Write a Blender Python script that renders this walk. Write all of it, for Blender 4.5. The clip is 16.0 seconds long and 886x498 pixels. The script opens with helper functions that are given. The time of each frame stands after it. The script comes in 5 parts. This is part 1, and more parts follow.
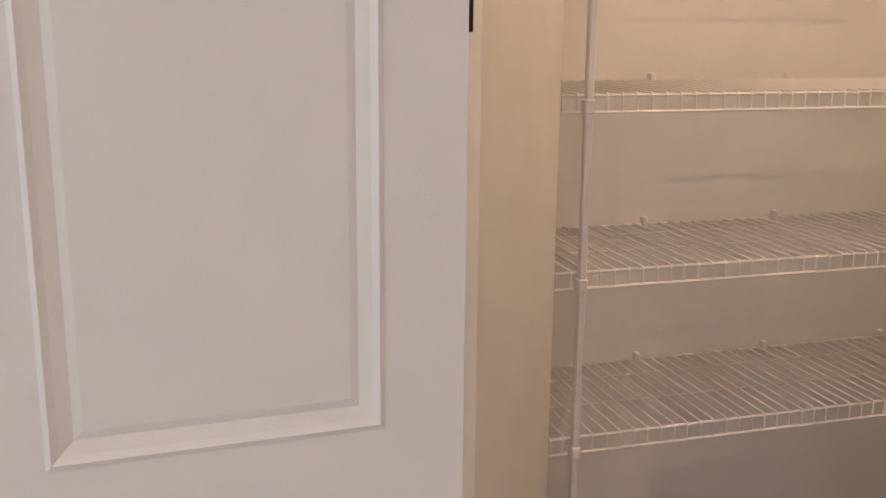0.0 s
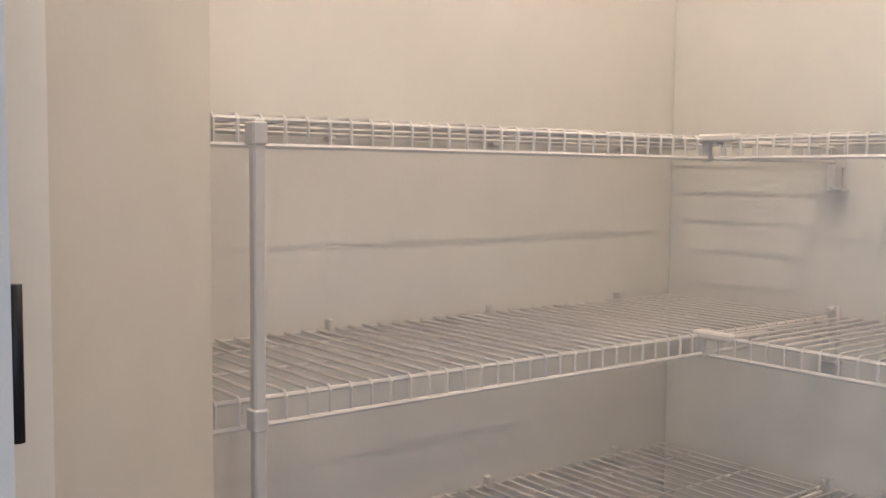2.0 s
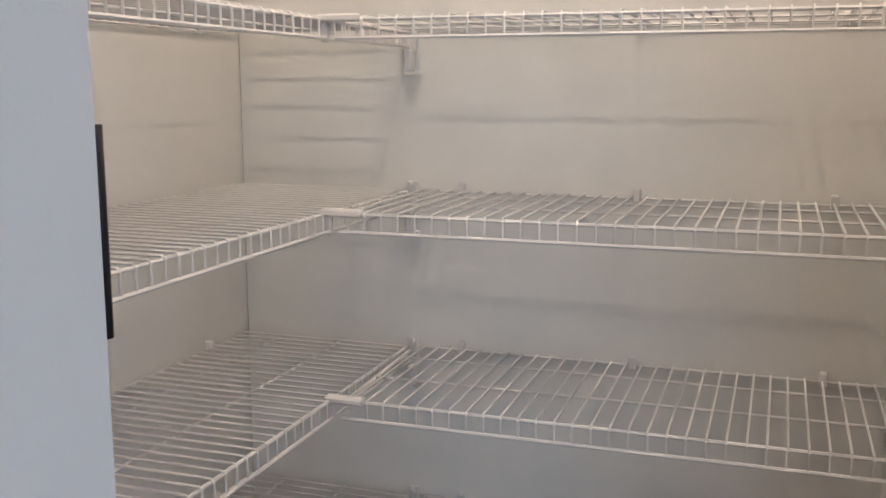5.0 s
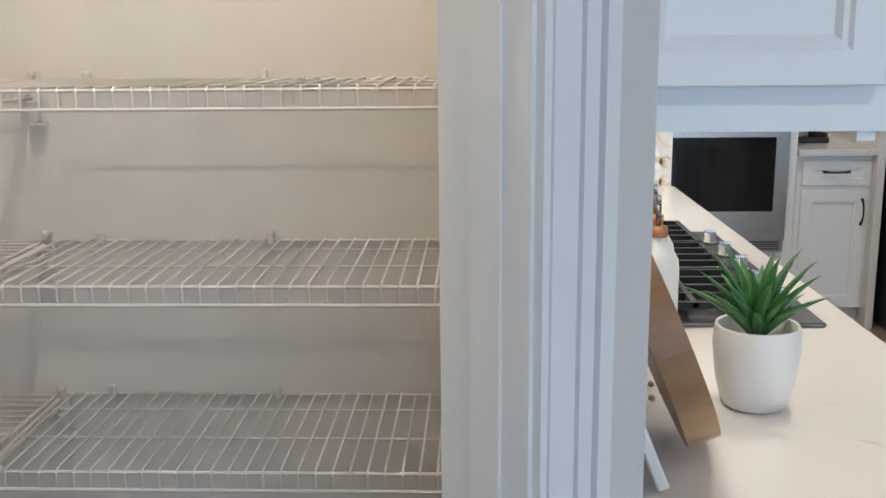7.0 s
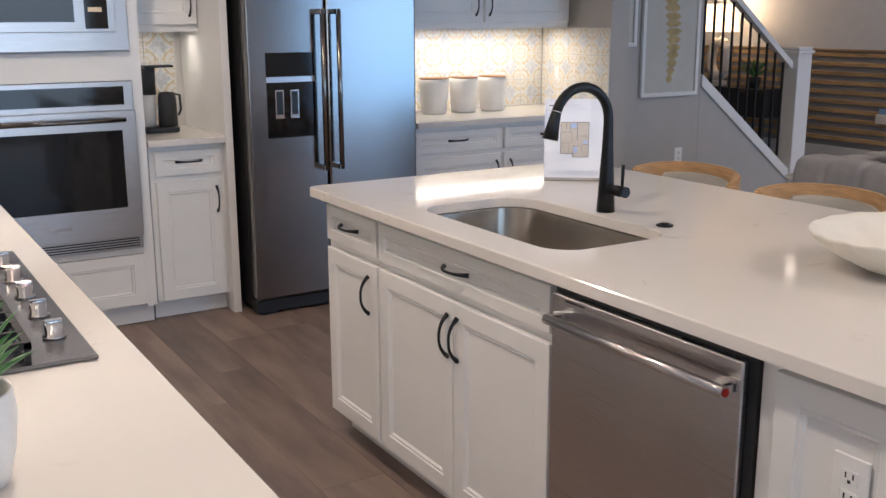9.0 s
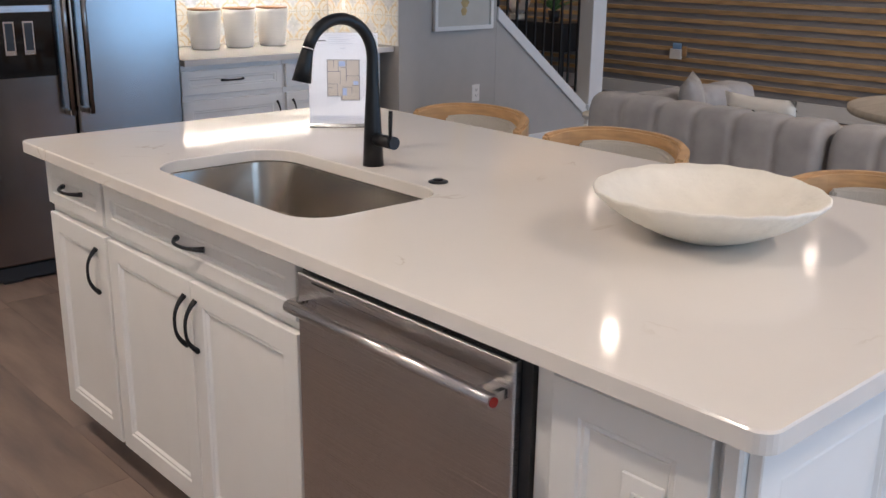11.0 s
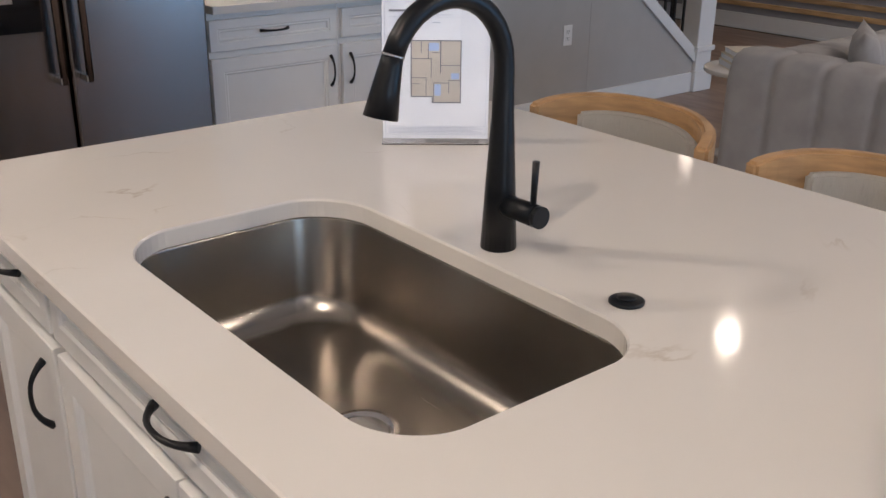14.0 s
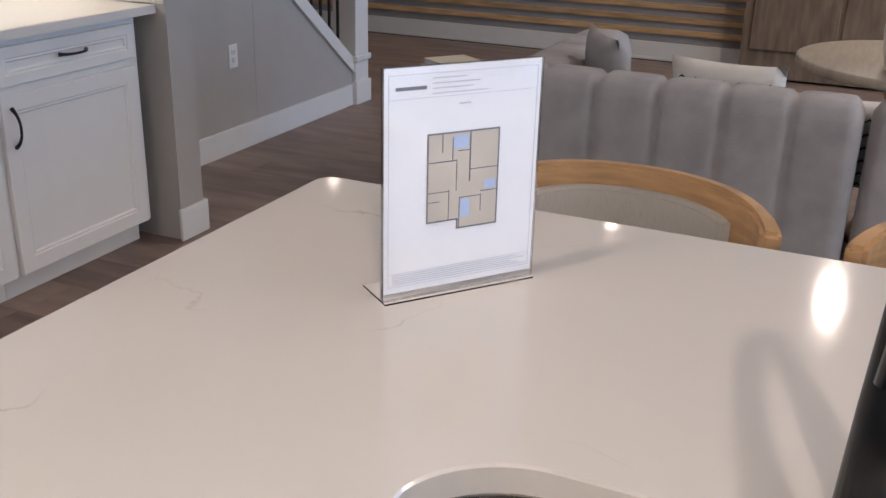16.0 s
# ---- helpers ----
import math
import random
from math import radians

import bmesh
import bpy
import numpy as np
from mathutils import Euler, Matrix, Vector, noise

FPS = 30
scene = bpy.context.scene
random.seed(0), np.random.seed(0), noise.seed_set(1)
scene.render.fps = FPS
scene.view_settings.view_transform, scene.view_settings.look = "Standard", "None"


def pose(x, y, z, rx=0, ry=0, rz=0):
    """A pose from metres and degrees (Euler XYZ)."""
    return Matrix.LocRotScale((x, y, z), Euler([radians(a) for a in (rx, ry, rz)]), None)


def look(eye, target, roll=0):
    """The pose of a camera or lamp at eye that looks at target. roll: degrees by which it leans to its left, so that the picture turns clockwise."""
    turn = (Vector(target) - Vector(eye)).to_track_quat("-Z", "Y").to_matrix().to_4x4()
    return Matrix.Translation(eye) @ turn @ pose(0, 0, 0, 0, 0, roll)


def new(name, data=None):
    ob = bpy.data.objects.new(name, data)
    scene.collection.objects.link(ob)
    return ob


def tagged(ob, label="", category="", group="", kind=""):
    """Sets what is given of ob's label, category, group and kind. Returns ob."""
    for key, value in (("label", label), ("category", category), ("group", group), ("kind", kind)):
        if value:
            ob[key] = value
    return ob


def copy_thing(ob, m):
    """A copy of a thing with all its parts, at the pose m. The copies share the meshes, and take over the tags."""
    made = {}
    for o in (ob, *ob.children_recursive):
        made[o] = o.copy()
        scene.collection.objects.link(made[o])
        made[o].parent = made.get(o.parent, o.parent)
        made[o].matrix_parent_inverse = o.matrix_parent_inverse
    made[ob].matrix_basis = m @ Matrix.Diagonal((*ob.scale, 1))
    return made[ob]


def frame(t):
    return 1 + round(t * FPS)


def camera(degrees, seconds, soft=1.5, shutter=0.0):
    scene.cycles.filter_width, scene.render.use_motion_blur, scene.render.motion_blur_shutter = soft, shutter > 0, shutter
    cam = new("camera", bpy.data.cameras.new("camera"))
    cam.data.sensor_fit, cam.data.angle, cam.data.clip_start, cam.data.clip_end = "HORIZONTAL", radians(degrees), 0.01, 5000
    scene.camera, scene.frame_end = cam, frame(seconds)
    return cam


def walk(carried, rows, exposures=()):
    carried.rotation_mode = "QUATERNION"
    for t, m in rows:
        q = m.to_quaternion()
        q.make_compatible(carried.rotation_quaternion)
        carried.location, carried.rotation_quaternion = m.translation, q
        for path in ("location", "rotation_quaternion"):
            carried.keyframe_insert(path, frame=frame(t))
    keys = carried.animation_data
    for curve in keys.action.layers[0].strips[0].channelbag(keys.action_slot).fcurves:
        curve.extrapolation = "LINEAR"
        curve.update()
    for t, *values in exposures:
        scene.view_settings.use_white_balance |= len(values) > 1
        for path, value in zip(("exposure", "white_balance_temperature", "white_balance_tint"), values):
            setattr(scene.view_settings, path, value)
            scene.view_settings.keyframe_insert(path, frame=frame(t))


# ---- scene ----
cam = camera(48.3, 16.0)
PATH = [
    (0, (1.659, 0.699, 1.204), (-0.339, 1.299, 0.728), 0.5),
    (0.5, (1.564, 0.727, 1.235), (-0.309, 1.682, 0.833), 0.6),
    (1, (1.422, 0.796, 1.248), (-0.315, 2.009, 0.939), 0.5),
    (1.5, (1.259, 0.896, 1.294), (-0.463, 2.144, 1.066), 0.3),
    (2, (1.083, 0.925, 1.327), (-0.603, 2.232, 1.170), 0.5),
    (2.5, (0.929, 0.964, 1.361), (-0.612, 2.445, 1.265), 0.5),
    (3, (0.802, 0.996, 1.378), (-0.550, 2.655, 1.350), 0.3),
    (3.5, (0.736, 0.978, 1.319), (-0.334, 2.831, 1.290), 0.0),
    (4, (0.764, 0.937, 1.237), (-0.097, 2.893, 1.121), -0.8),
    (4.2, (0.768, 0.894, 1.207), (-0.058, 2.860, 1.033), -0.6),
    (6.3, (0.920, 0.690, 1.452), (0.608, 2.621, 1.037), 0.0),
    (6.5, (0.930, 0.690, 1.452), (0.682, 2.631, 1.039), 0.0),
    (7, (0.960, 0.710, 1.452), (0.890, 2.666, 1.039), -0.5),
    (7.5, (1.010, 0.728, 1.460), (1.231, 2.672, 1.043), -0.6),
    (8, (1.080, 0.735, 1.458), (1.598, 2.617, 1.025), -0.9),
    (8.5, (1.181, 0.801, 1.453), (1.973, 2.583, 1.009), -0.4),
    (9, (1.287, 0.848, 1.484), (2.300, 2.511, 1.028), -0.2),
    (9.5, (1.381, 0.893, 1.484), (2.552, 2.441, 0.999), -0.0),
    (10, (1.475, 0.963, 1.467), (2.760, 2.392, 0.914), 0.2),
    (10.2, (1.509, 1.005, 1.469), (2.824, 2.403, 0.906), 0.4),
    (12.3, (1.962, 1.349, 1.412), (3.132, 2.831, 0.751), 0.5),
    (12.5, (2.003, 1.429, 1.462), (3.166, 2.891, 0.748), 0.4),
    (13, (2.106, 1.617, 1.472), (3.276, 3.067, 0.746), 0.7),
    (13.5, (2.194, 1.826, 1.465), (3.368, 3.272, 0.738), 0.7),
    (14, (2.283, 2.071, 1.461), (3.461, 3.508, 0.720), 0.7),
    (14.5, (2.319, 2.362, 1.443), (3.502, 3.790, 0.694), 0.2),
    (15, (2.339, 2.634, 1.429), (3.617, 3.967, 0.660), 0.7),
    (15.5, (2.402, 2.892, 1.426), (3.876, 4.010, 0.667), 1.1),
    (16, (2.432, 3.139, 1.426), (4.135, 3.891, 0.695), 1.5),
]
EXPO = [(0.0, 0.17, 8400, 22), (0.8, 0.22, 8000, 20), (1.8, 0.08, 6500, 12), (3.0, -0.19, 6200, 9), (4.2, 0.06, 6150, 9), (6.3, 0.06, 6050, 8), (7.0, -0.05, 6100, 6),
        (8.0, -0.28, 6200, 6), (9.0, -0.02, 6400, 14), (10.0, 0.07, 6400, 14), (12.5, -0.1, 6400, 13), (14.0, -0.12, 6400, 13), (15.0, 0.0, 6350, 14), (16.0, 0.06, 6200, 14)]
walk(cam, [(t, look(eye, target, roll)) for t, eye, target, roll in PATH], EXPO)

# ---- light ----
world = bpy.data.worlds.new("world")
scene.world = world
world.use_nodes = True
wn = world.node_tree.nodes
sky = wn.new("ShaderNodeTexSky")
sky.sky_type, sky.sun_disc = "NISHITA", False
sky.sun_elevation, sky.sun_rotation = radians(48), radians(200)
world.node_tree.links.new(sky.outputs[0], wn["Background"].inputs[0])
wn["Background"].inputs[1].default_value = 0.12


def lamp(name, kind, m, power, color, size=0.1, size_y=None, spot=None):
    d = bpy.data.lights.new(name, kind)
    d.energy, d.color = power, color
    if kind == "AREA":
        d.size = size
        d.shape = "SQUARE"
        if size_y:
            d.shape, d.size_y = "RECTANGLE", size_y
    elif kind == "SUN":
        d.angle = size
    else:
        d.shadow_soft_size = size
    if spot:
        d.spot_size, d.spot_blend = radians(spot), 0.6
    ob = new(name, d)
    ob.matrix_world = m
    return ob


WARM = (1.0, 0.72, 0.46)
SOFTWARM = (1.0, 0.855, 0.71)
DAY = (0.46, 0.71, 1.0)
LEDW = (1.0, 0.93, 0.80)
PANTRY_LAMP = (0.50, 1.76, 2.62)
# first three placed from worktop reflections; the others are unseen, added as fill
CANS = [(6.4, 4.72), (8.9, 4.70), (8.9, 6.95), (8.1, 3.2), (6.4, 0.8), (8.9, 0.8),
        (1.95, 4.5), (1.75, 2.6), (1.75, 0.4), (4.6, 0.6), (4.6, -1.4)]
lamp("sun", "SUN", look((0, 0, 0), (-0.35, 0.75, -0.8)), 2.5, (1.0, 0.93, 0.84), radians(0.5))
lamp("pantry_light", "POINT", pose(*PANTRY_LAMP), 34, (1.0, 0.83, 0.66), 0.013)
for cx, cy in CANS:
    lamp("can_and_fill_light", "SPOT", pose(cx, cy, 2.70), (66 if cy > 1 else 30) if cx < 4 else (82 if cy < 4 else 12), SOFTWARM, 0.04, spot=160)
# daylight in the window openings of the south and east sides
lamp("window_light", "AREA", pose(2.6, -2.9, 1.25, 90, 0, 0), 66, DAY, 3.0, 2.2)
lamp("window_light", "AREA", pose(9.1, -2.9, 1.25, 90, 0, 0), 150, (0.24, 0.56, 1.0), 4.0, 2.3)
lamp("undercabinet_and_fill_light", "AREA", pose(4.68, 6.05, 1.405), 6.5, LEDW, 1.15, 0.05)
lamp("undercabinet_and_fill_light", "AREA", pose(2.74, 6.05, 1.405), 0.6, LEDW, 0.30, 0.05)
# no cabinet hangs over y 3.9: fill added to brighten the range worktop
lamp("undercabinet_and_fill_light", "AREA", pose(1.2, 3.9, 1.36), 3.5, LEDW, 0.05, 0.9)
lamp("undercabinet_and_fill_light", "AREA", pose(1.2, 2.1, 1.345), 1.0, LEDW, 0.05, 0.65)


# ---- materials ----
def mat(name, color, rough=0.5, metal=0.0, scale=8.0, vary=0.06, bump=0.02, bump_scale=60.0, spec=0.5, coat=0.0, tint=None, rand=0.0, stretch=None):
    m = bpy.data.materials.new(name)
    m.use_nodes = True
    nt = m.node_tree
    b = nt.nodes["Principled BSDF"]
    b.inputs["Roughness"].default_value = rough
    b.inputs["Metallic"].default_value = metal
    b.inputs["Specular IOR Level"].default_value = spec
    b.inputs["Coat Weight"].default_value = coat
    tc = nt.nodes.new("ShaderNodeTexCoord")
    mp = nt.nodes.new("ShaderNodeMapping")
    nt.links.new(tc.outputs["Object"], mp.inputs[0])
    if stretch:
        mp.inputs["Scale"].default_value = stretch
    n1 = nt.nodes.new("ShaderNodeTexNoise")
    n1.inputs["Scale"].default_value, n1.inputs["Detail"].default_value = scale, 4
    n2 = nt.nodes.new("ShaderNodeTexNoise")
    n2.inputs["Scale"].default_value, n2.inputs["Detail"].default_value = bump_scale, 3
    nt.links.new(mp.outputs[0], n1.inputs["Vector"])
    nt.links.new(mp.outputs[0], n2.inputs["Vector"])
    mix = nt.nodes.new("ShaderNodeMix")
    mix.data_type = "RGBA"
    c2 = tint or tuple(max(0, c * (1 - 2.2 * vary)) for c in color)
    mix.inputs[6].default_value = (*color, 1)
    mix.inputs[7].default_value = (*c2, 1)
    ramp = nt.nodes.new("ShaderNodeMapRange")
    ramp.inputs[1].default_value, ramp.inputs[2].default_value = 0.35, 0.7
    nt.links.new(n1.outputs["Fac"], ramp.inputs[0])
    nt.links.new(ramp.outputs[0], mix.inputs[0])
    out = mix.outputs[2]
    if rand:
        oi = nt.nodes.new("ShaderNodeObjectInfo")
        hsv = nt.nodes.new("ShaderNodeHueSaturation")
        mr = nt.nodes.new("ShaderNodeMapRange")
        mr.inputs[3].default_value, mr.inputs[4].default_value = 1 - rand, 1 + rand
        nt.links.new(oi.outputs["Random"], mr.inputs[0])
        nt.links.new(mr.outputs[0], hsv.inputs["Value"])
        nt.links.new(out, hsv.inputs["Color"])
        out = hsv.outputs[0]
    nt.links.new(out, b.inputs["Base Color"])
    bp = nt.nodes.new("ShaderNodeBump")
    bp.inputs["Strength"].default_value = bump * 10
    bp.inputs["Distance"].default_value = 0.002
    nt.links.new(n2.outputs["Fac"], bp.inputs["Height"])
    nt.links.new(bp.outputs[0], b.inputs["Normal"])
    rr = nt.nodes.new("ShaderNodeMapRange")
    rr.inputs[3].default_value, rr.inputs[4].default_value = max(0, rough - 0.05), min(1, rough + 0.06)
    nt.links.new(n1.outputs["Fac"], rr.inputs[0])
    nt.links.new(rr.outputs[0], b.inputs["Roughness"])
    return m


def glow(name, color, strength):
    m = bpy.data.materials.new(name)
    m.use_nodes = True
    b = m.node_tree.nodes["Principled BSDF"]
    b.inputs["Base Color"].default_value = (*color, 1)
    b.inputs["Emission Color"].default_value = (*color, 1)
    b.inputs["Emission Strength"].default_value = strength
    return m


def brushed(name, color, rough=0.28, stretch=(1, 1, 90), aniso=0.0, relief=0.03):
    m = mat(name, color, rough, 1.0, scale=6, vary=0.05, bump=relief, bump_scale=12, stretch=stretch)
    m.node_tree.nodes["Principled BSDF"].inputs["Anisotropic"].default_value = aniso
    return m


def quartz():
    m = mat("white_quartz", (0.75, 0.71, 0.665), 0.08, scale=3, vary=0.015, bump=0.0, spec=0.5)
    nt = m.node_tree
    b = nt.nodes["Principled BSDF"]
    base = b.inputs["Base Color"].links[0].from_socket
    tc = nt.nodes.new("ShaderNodeTexCoord")
    n = nt.nodes.new("ShaderNodeTexNoise")
    n.inputs["Scale"].default_value, n.inputs["Detail"].default_value, n.inputs["Distortion"].default_value = 1.7, 8, 0.9
    nt.links.new(tc.outputs["Object"], n.inputs["Vector"])
    s = nt.nodes.new("ShaderNodeMath")
    s.operation = "SUBTRACT"
    s.inputs[1].default_value = 0.5
    nt.links.new(n.outputs["Fac"], s.inputs[0])
    a = nt.nodes.new("ShaderNodeMath")
    a.operation = "ABSOLUTE"
    nt.links.new(s.outputs[0], a.inputs[0])
    r = nt.nodes.new("ShaderNodeMapRange")
    r.inputs[1].default_value, r.inputs[2].default_value, r.inputs[3].default_value, r.inputs[4].default_value = 0.0, 0.006, 1.0, 0.0
    nt.links.new(a.outputs[0], r.inputs[0])
    n3 = nt.nodes.new("ShaderNodeTexNoise")
    n3.inputs["Scale"].default_value = 3.2
    nt.links.new(tc.outputs["Object"], n3.inputs["Vector"])
    r3 = nt.nodes.new("ShaderNodeMapRange")
    r3.inputs[1].default_value, r3.inputs[2].default_value = 0.56, 0.66
    nt.links.new(n3.outputs["Fac"], r3.inputs[0])
    mul = nt.nodes.new("ShaderNodeMath")
    mul.operation = "MULTIPLY"
    nt.links.new(r.outputs[0], mul.inputs[0])
    nt.links.new(r3.outputs[0], mul.inputs[1])
    mul2 = nt.nodes.new("ShaderNodeMath")
    mul2.operation = "MULTIPLY"
    mul2.inputs[1].default_value = 0.5
    nt.links.new(mul.outputs[0], mul2.inputs[0])
    mix = nt.nodes.new("ShaderNodeMix")
    mix.data_type = "RGBA"
    nt.links.new(mul2.outputs[0], mix.inputs[0])
    nt.links.new(base, mix.inputs[6])
    mix.inputs[7].default_value = (0.42, 0.33, 0.24, 1)
    nt.links.new(mix.outputs[2], b.inputs["Base Color"])
    return m


M_WALL = mat("grey_wall_paint", (0.60, 0.57, 0.54), 0.7, vary=0.02, bump=0.03, bump_scale=220)
M_STAIRWALL = mat("greige_wall_paint", (0.42, 0.40, 0.375), 0.7, vary=0.02, bump=0.03, bump_scale=220)
M_PANTRY = mat("pantry_wall_paint", (0.62, 0.60, 0.57), 0.7, vary=0.02, bump=0.012, bump_scale=180)
M_CEIL = mat("ceiling_paint", (0.82, 0.80, 0.77), 0.8, vary=0.01, bump=0.06, bump_scale=120)
M_TRIM = mat("white_trim_paint", (0.74, 0.74, 0.73), 0.35, vary=0.015, bump=0.004)
M_DOOR = mat("white_door_paint", (0.70, 0.70, 0.69), 0.38, vary=0.015, bump=0.02, bump_scale=300)
M_CAB = mat("white_cabinet_paint", (0.80, 0.79, 0.77), 0.38, vary=0.012, bump=0.004)
M_WIRE = mat("white_vinyl_wire", (0.60, 0.575, 0.56), 0.35, vary=0.02, bump=0.0)
M_POLE = mat("white_pole_steel", (0.55, 0.54, 0.54), 0.4, vary=0.03, bump=0.0)
M_BLACK = mat("black_pull_metal", (0.018, 0.018, 0.02), 0.42, 0.5, vary=0.05, bump=0.0)
M_FAUCET = mat("matte_black_metal", (0.006, 0.007, 0.009), 0.33, 0.0, vary=0.05, bump=0.0, spec=0.32)
M_QUARTZ = quartz()
M_STEEL = brushed("brushed_steel", (0.29, 0.262, 0.245), 0.17, (0.4, 0.4, 300), relief=0.002)
M_STEELH = brushed("brushed_steel_grain", (0.54, 0.51, 0.50), 0.28, (0.4, 0.4, 300), relief=0.002)
M_SINK = brushed("sink_steel", (0.38, 0.345, 0.305), 0.24, (0.4, 0.4, 200), relief=0.0015)
M_CHROME = mat("polished_steel", (0.72, 0.70, 0.69), 0.12, 1.0, vary=0.02, bump=0.0)
M_DARK = mat("dark_plastic", (0.02, 0.02, 0.022), 0.45, vary=0.05, bump=0.0)
M_GLASSB = mat("black_oven_glass", (0.004, 0.004, 0.005), 0.06, vary=0.0, bump=0.0)
M_IRON = mat("cast_iron", (0.012, 0.012, 0.013), 0.55, 0.2, vary=0.1, bump=0.05)
M_CTOP = mat("cooktop_steel", (0.20, 0.20, 0.21), 0.22, 0.9, vary=0.03, bump=0.0)
M_PLANK = mat("vinyl_plank", (0.30, 0.215, 0.17), 0.42, scale=1.6, vary=0.2, bump=0.03, bump_scale=12, stretch=(7, 1.3, 1), rand=0.17, tint=(0.17, 0.125, 0.112))


def per_piece(m):
    """Shifts the texture by a random amount on each piece."""
    nt = m.node_tree
    mp = [n for n in nt.nodes if n.type == "MAPPING"][0]
    oi = nt.nodes.new("ShaderNodeObjectInfo")
    k = nt.nodes.new("ShaderNodeMath")
    k.operation = "MULTIPLY"
    k.inputs[1].default_value = 61.0
    nt.links.new(oi.outputs["Random"], k.inputs[0])
    nt.links.new(k.outputs[0], mp.inputs["Location"])


per_piece(M_PLANK)
M_GAP = mat("plank_joint", (0.03, 0.025, 0.02), 0.8, bump=0.0)
M_OAK = mat("light_oak", (0.56, 0.34, 0.165), 0.42, scale=5, vary=0.16, bump=0.02, bump_scale=20, stretch=(2, 2, 14))
M_SLAT = mat("oak_slat", (0.56, 0.37, 0.19), 0.45, scale=4, vary=0.16, bump=0.02, bump_scale=20, stretch=(8, 1, 8), rand=0.12)
M_CHARCOAL = mat("grey_panel_paint", (0.30, 0.30, 0.305), 0.6, vary=0.03)
M_SOFA = mat("grey_velvet", (0.38, 0.365, 0.36), 0.85, scale=9, vary=0.08, bump=0.1, bump_scale=260)
M_LINEN = mat("oat_weave", (0.66, 0.62, 0.56), 0.9, scale=60, vary=0.05, bump=0.2, bump_scale=40, stretch=(20, 20, 1))
M_CERAMIC = mat("white_ceramic", (0.78, 0.75, 0.71), 0.3, vary=0.02, bump=0.01)
M_BOWL = mat("textured_white_bowl", (0.80, 0.76, 0.68), 0.6, scale=14, vary=0.04, bump=0.10, bump_scale=90)
M_LEAF = mat("succulent_leaf", (0.035, 0.13, 0.04), 0.4, scale=22, vary=0.25, bump=0.02, tint=(0.10, 0.25, 0.07))
M_SOIL = mat("soil", (0.04, 0.03, 0.02), 0.9, bump=0.3)
M_WALNUT = mat("walnut_board", (0.22, 0.11, 0.048), 0.38, scale=5, vary=0.25, bump=0.03, stretch=(1, 5, 1.5), tint=(0.42, 0.24, 0.12))
M_MARBLE = mat("white_marble", (0.78, 0.76, 0.74), 0.25, scale=5, vary=0.06, bump=0.0)
M_COPPER = mat("copper_collar", (0.52, 0.24, 0.11), 0.35, 0.6, vary=0.05, bump=0.0)
M_WOODLID = mat("acacia_lid", (0.40, 0.21, 0.10), 0.5, scale=12, vary=0.2)
M_PAPER = mat("paper", (0.82, 0.83, 0.86), 0.5, vary=0.005, bump=0.0)
M_INK = mat("grey_ink", (0.22, 0.23, 0.26), 0.6, bump=0.0)
M_INKPALE = mat("pale_ink", (0.55, 0.58, 0.66), 0.6, bump=0.0)
M_INKBLUE = mat("blue_ink", (0.50, 0.62, 0.85), 0.6, bump=0.0)
M_ROOMS = mat("plan_tone", (0.66, 0.60, 0.53), 0.6, bump=0.0)
M_OUTLET = mat("outlet_plastic", (0.80, 0.79, 0.77), 0.3, vary=0.0, bump=0.0)
M_TILE = mat("white_tile_glaze", (0.76, 0.74, 0.70), 0.25, vary=0.05, bump=0.01, scale=20, rand=0.03)
M_TILEGOLD = mat("tile_ochre", (0.70, 0.57, 0.39), 0.3, vary=0.12, bump=0.0, scale=30)
M_TILEGREY = mat("tile_grey", (0.63, 0.64, 0.66), 0.3, vary=0.12, bump=0.0, scale=30)
M_GROUT = mat("grout", (0.5, 0.48, 0.45), 0.8, bump=0.02)
M_SHADE = glow("lamp_shade_cloth", (1.0, 0.72, 0.42), 3.0)
M_CAN = glow("can_lens", (1.0, 0.86, 0.66), 2.2)
M_BROWNWOOD = mat("weathered_wood", (0.20, 0.145, 0.10), 0.55, scale=4, vary=0.2, bump=0.03, stretch=(6, 6, 1))
M_BOOK = mat("cream_book_cloth", (0.66, 0.60, 0.50), 0.7, vary=0.03)
M_RED = mat("red_badge", (0.35, 0.015, 0.01), 0.3, bump=0.0)
M_ART = mat("art_paper", (0.50, 0.49, 0.45), 0.5, vary=0.03)
M_ARTY = mat("art_ochre", (0.48, 0.36, 0.17), 0.6, scale=18, vary=0.15)
M_BLUE = mat("blue_screen", (0.25, 0.45, 0.75), 0.2, vary=0.1, scale=8)
M_PLUSH = mat("patterned_cloth", (0.70, 0.67, 0.62), 0.9, vary=0.03, bump=0.1, bump_scale=200)

ACRYL = bpy.data.materials.new("clear_acrylic")
ACRYL.use_nodes = True
_b = ACRYL.node_tree.nodes["Principled BSDF"]
_b.inputs["Transmission Weight"].default_value, _b.inputs["Roughness"].default_value, _b.inputs["IOR"].default_value = 1.0, 0.02, 1.45
_b.inputs["Base Color"].default_value = (0.96, 0.97, 0.99, 1)


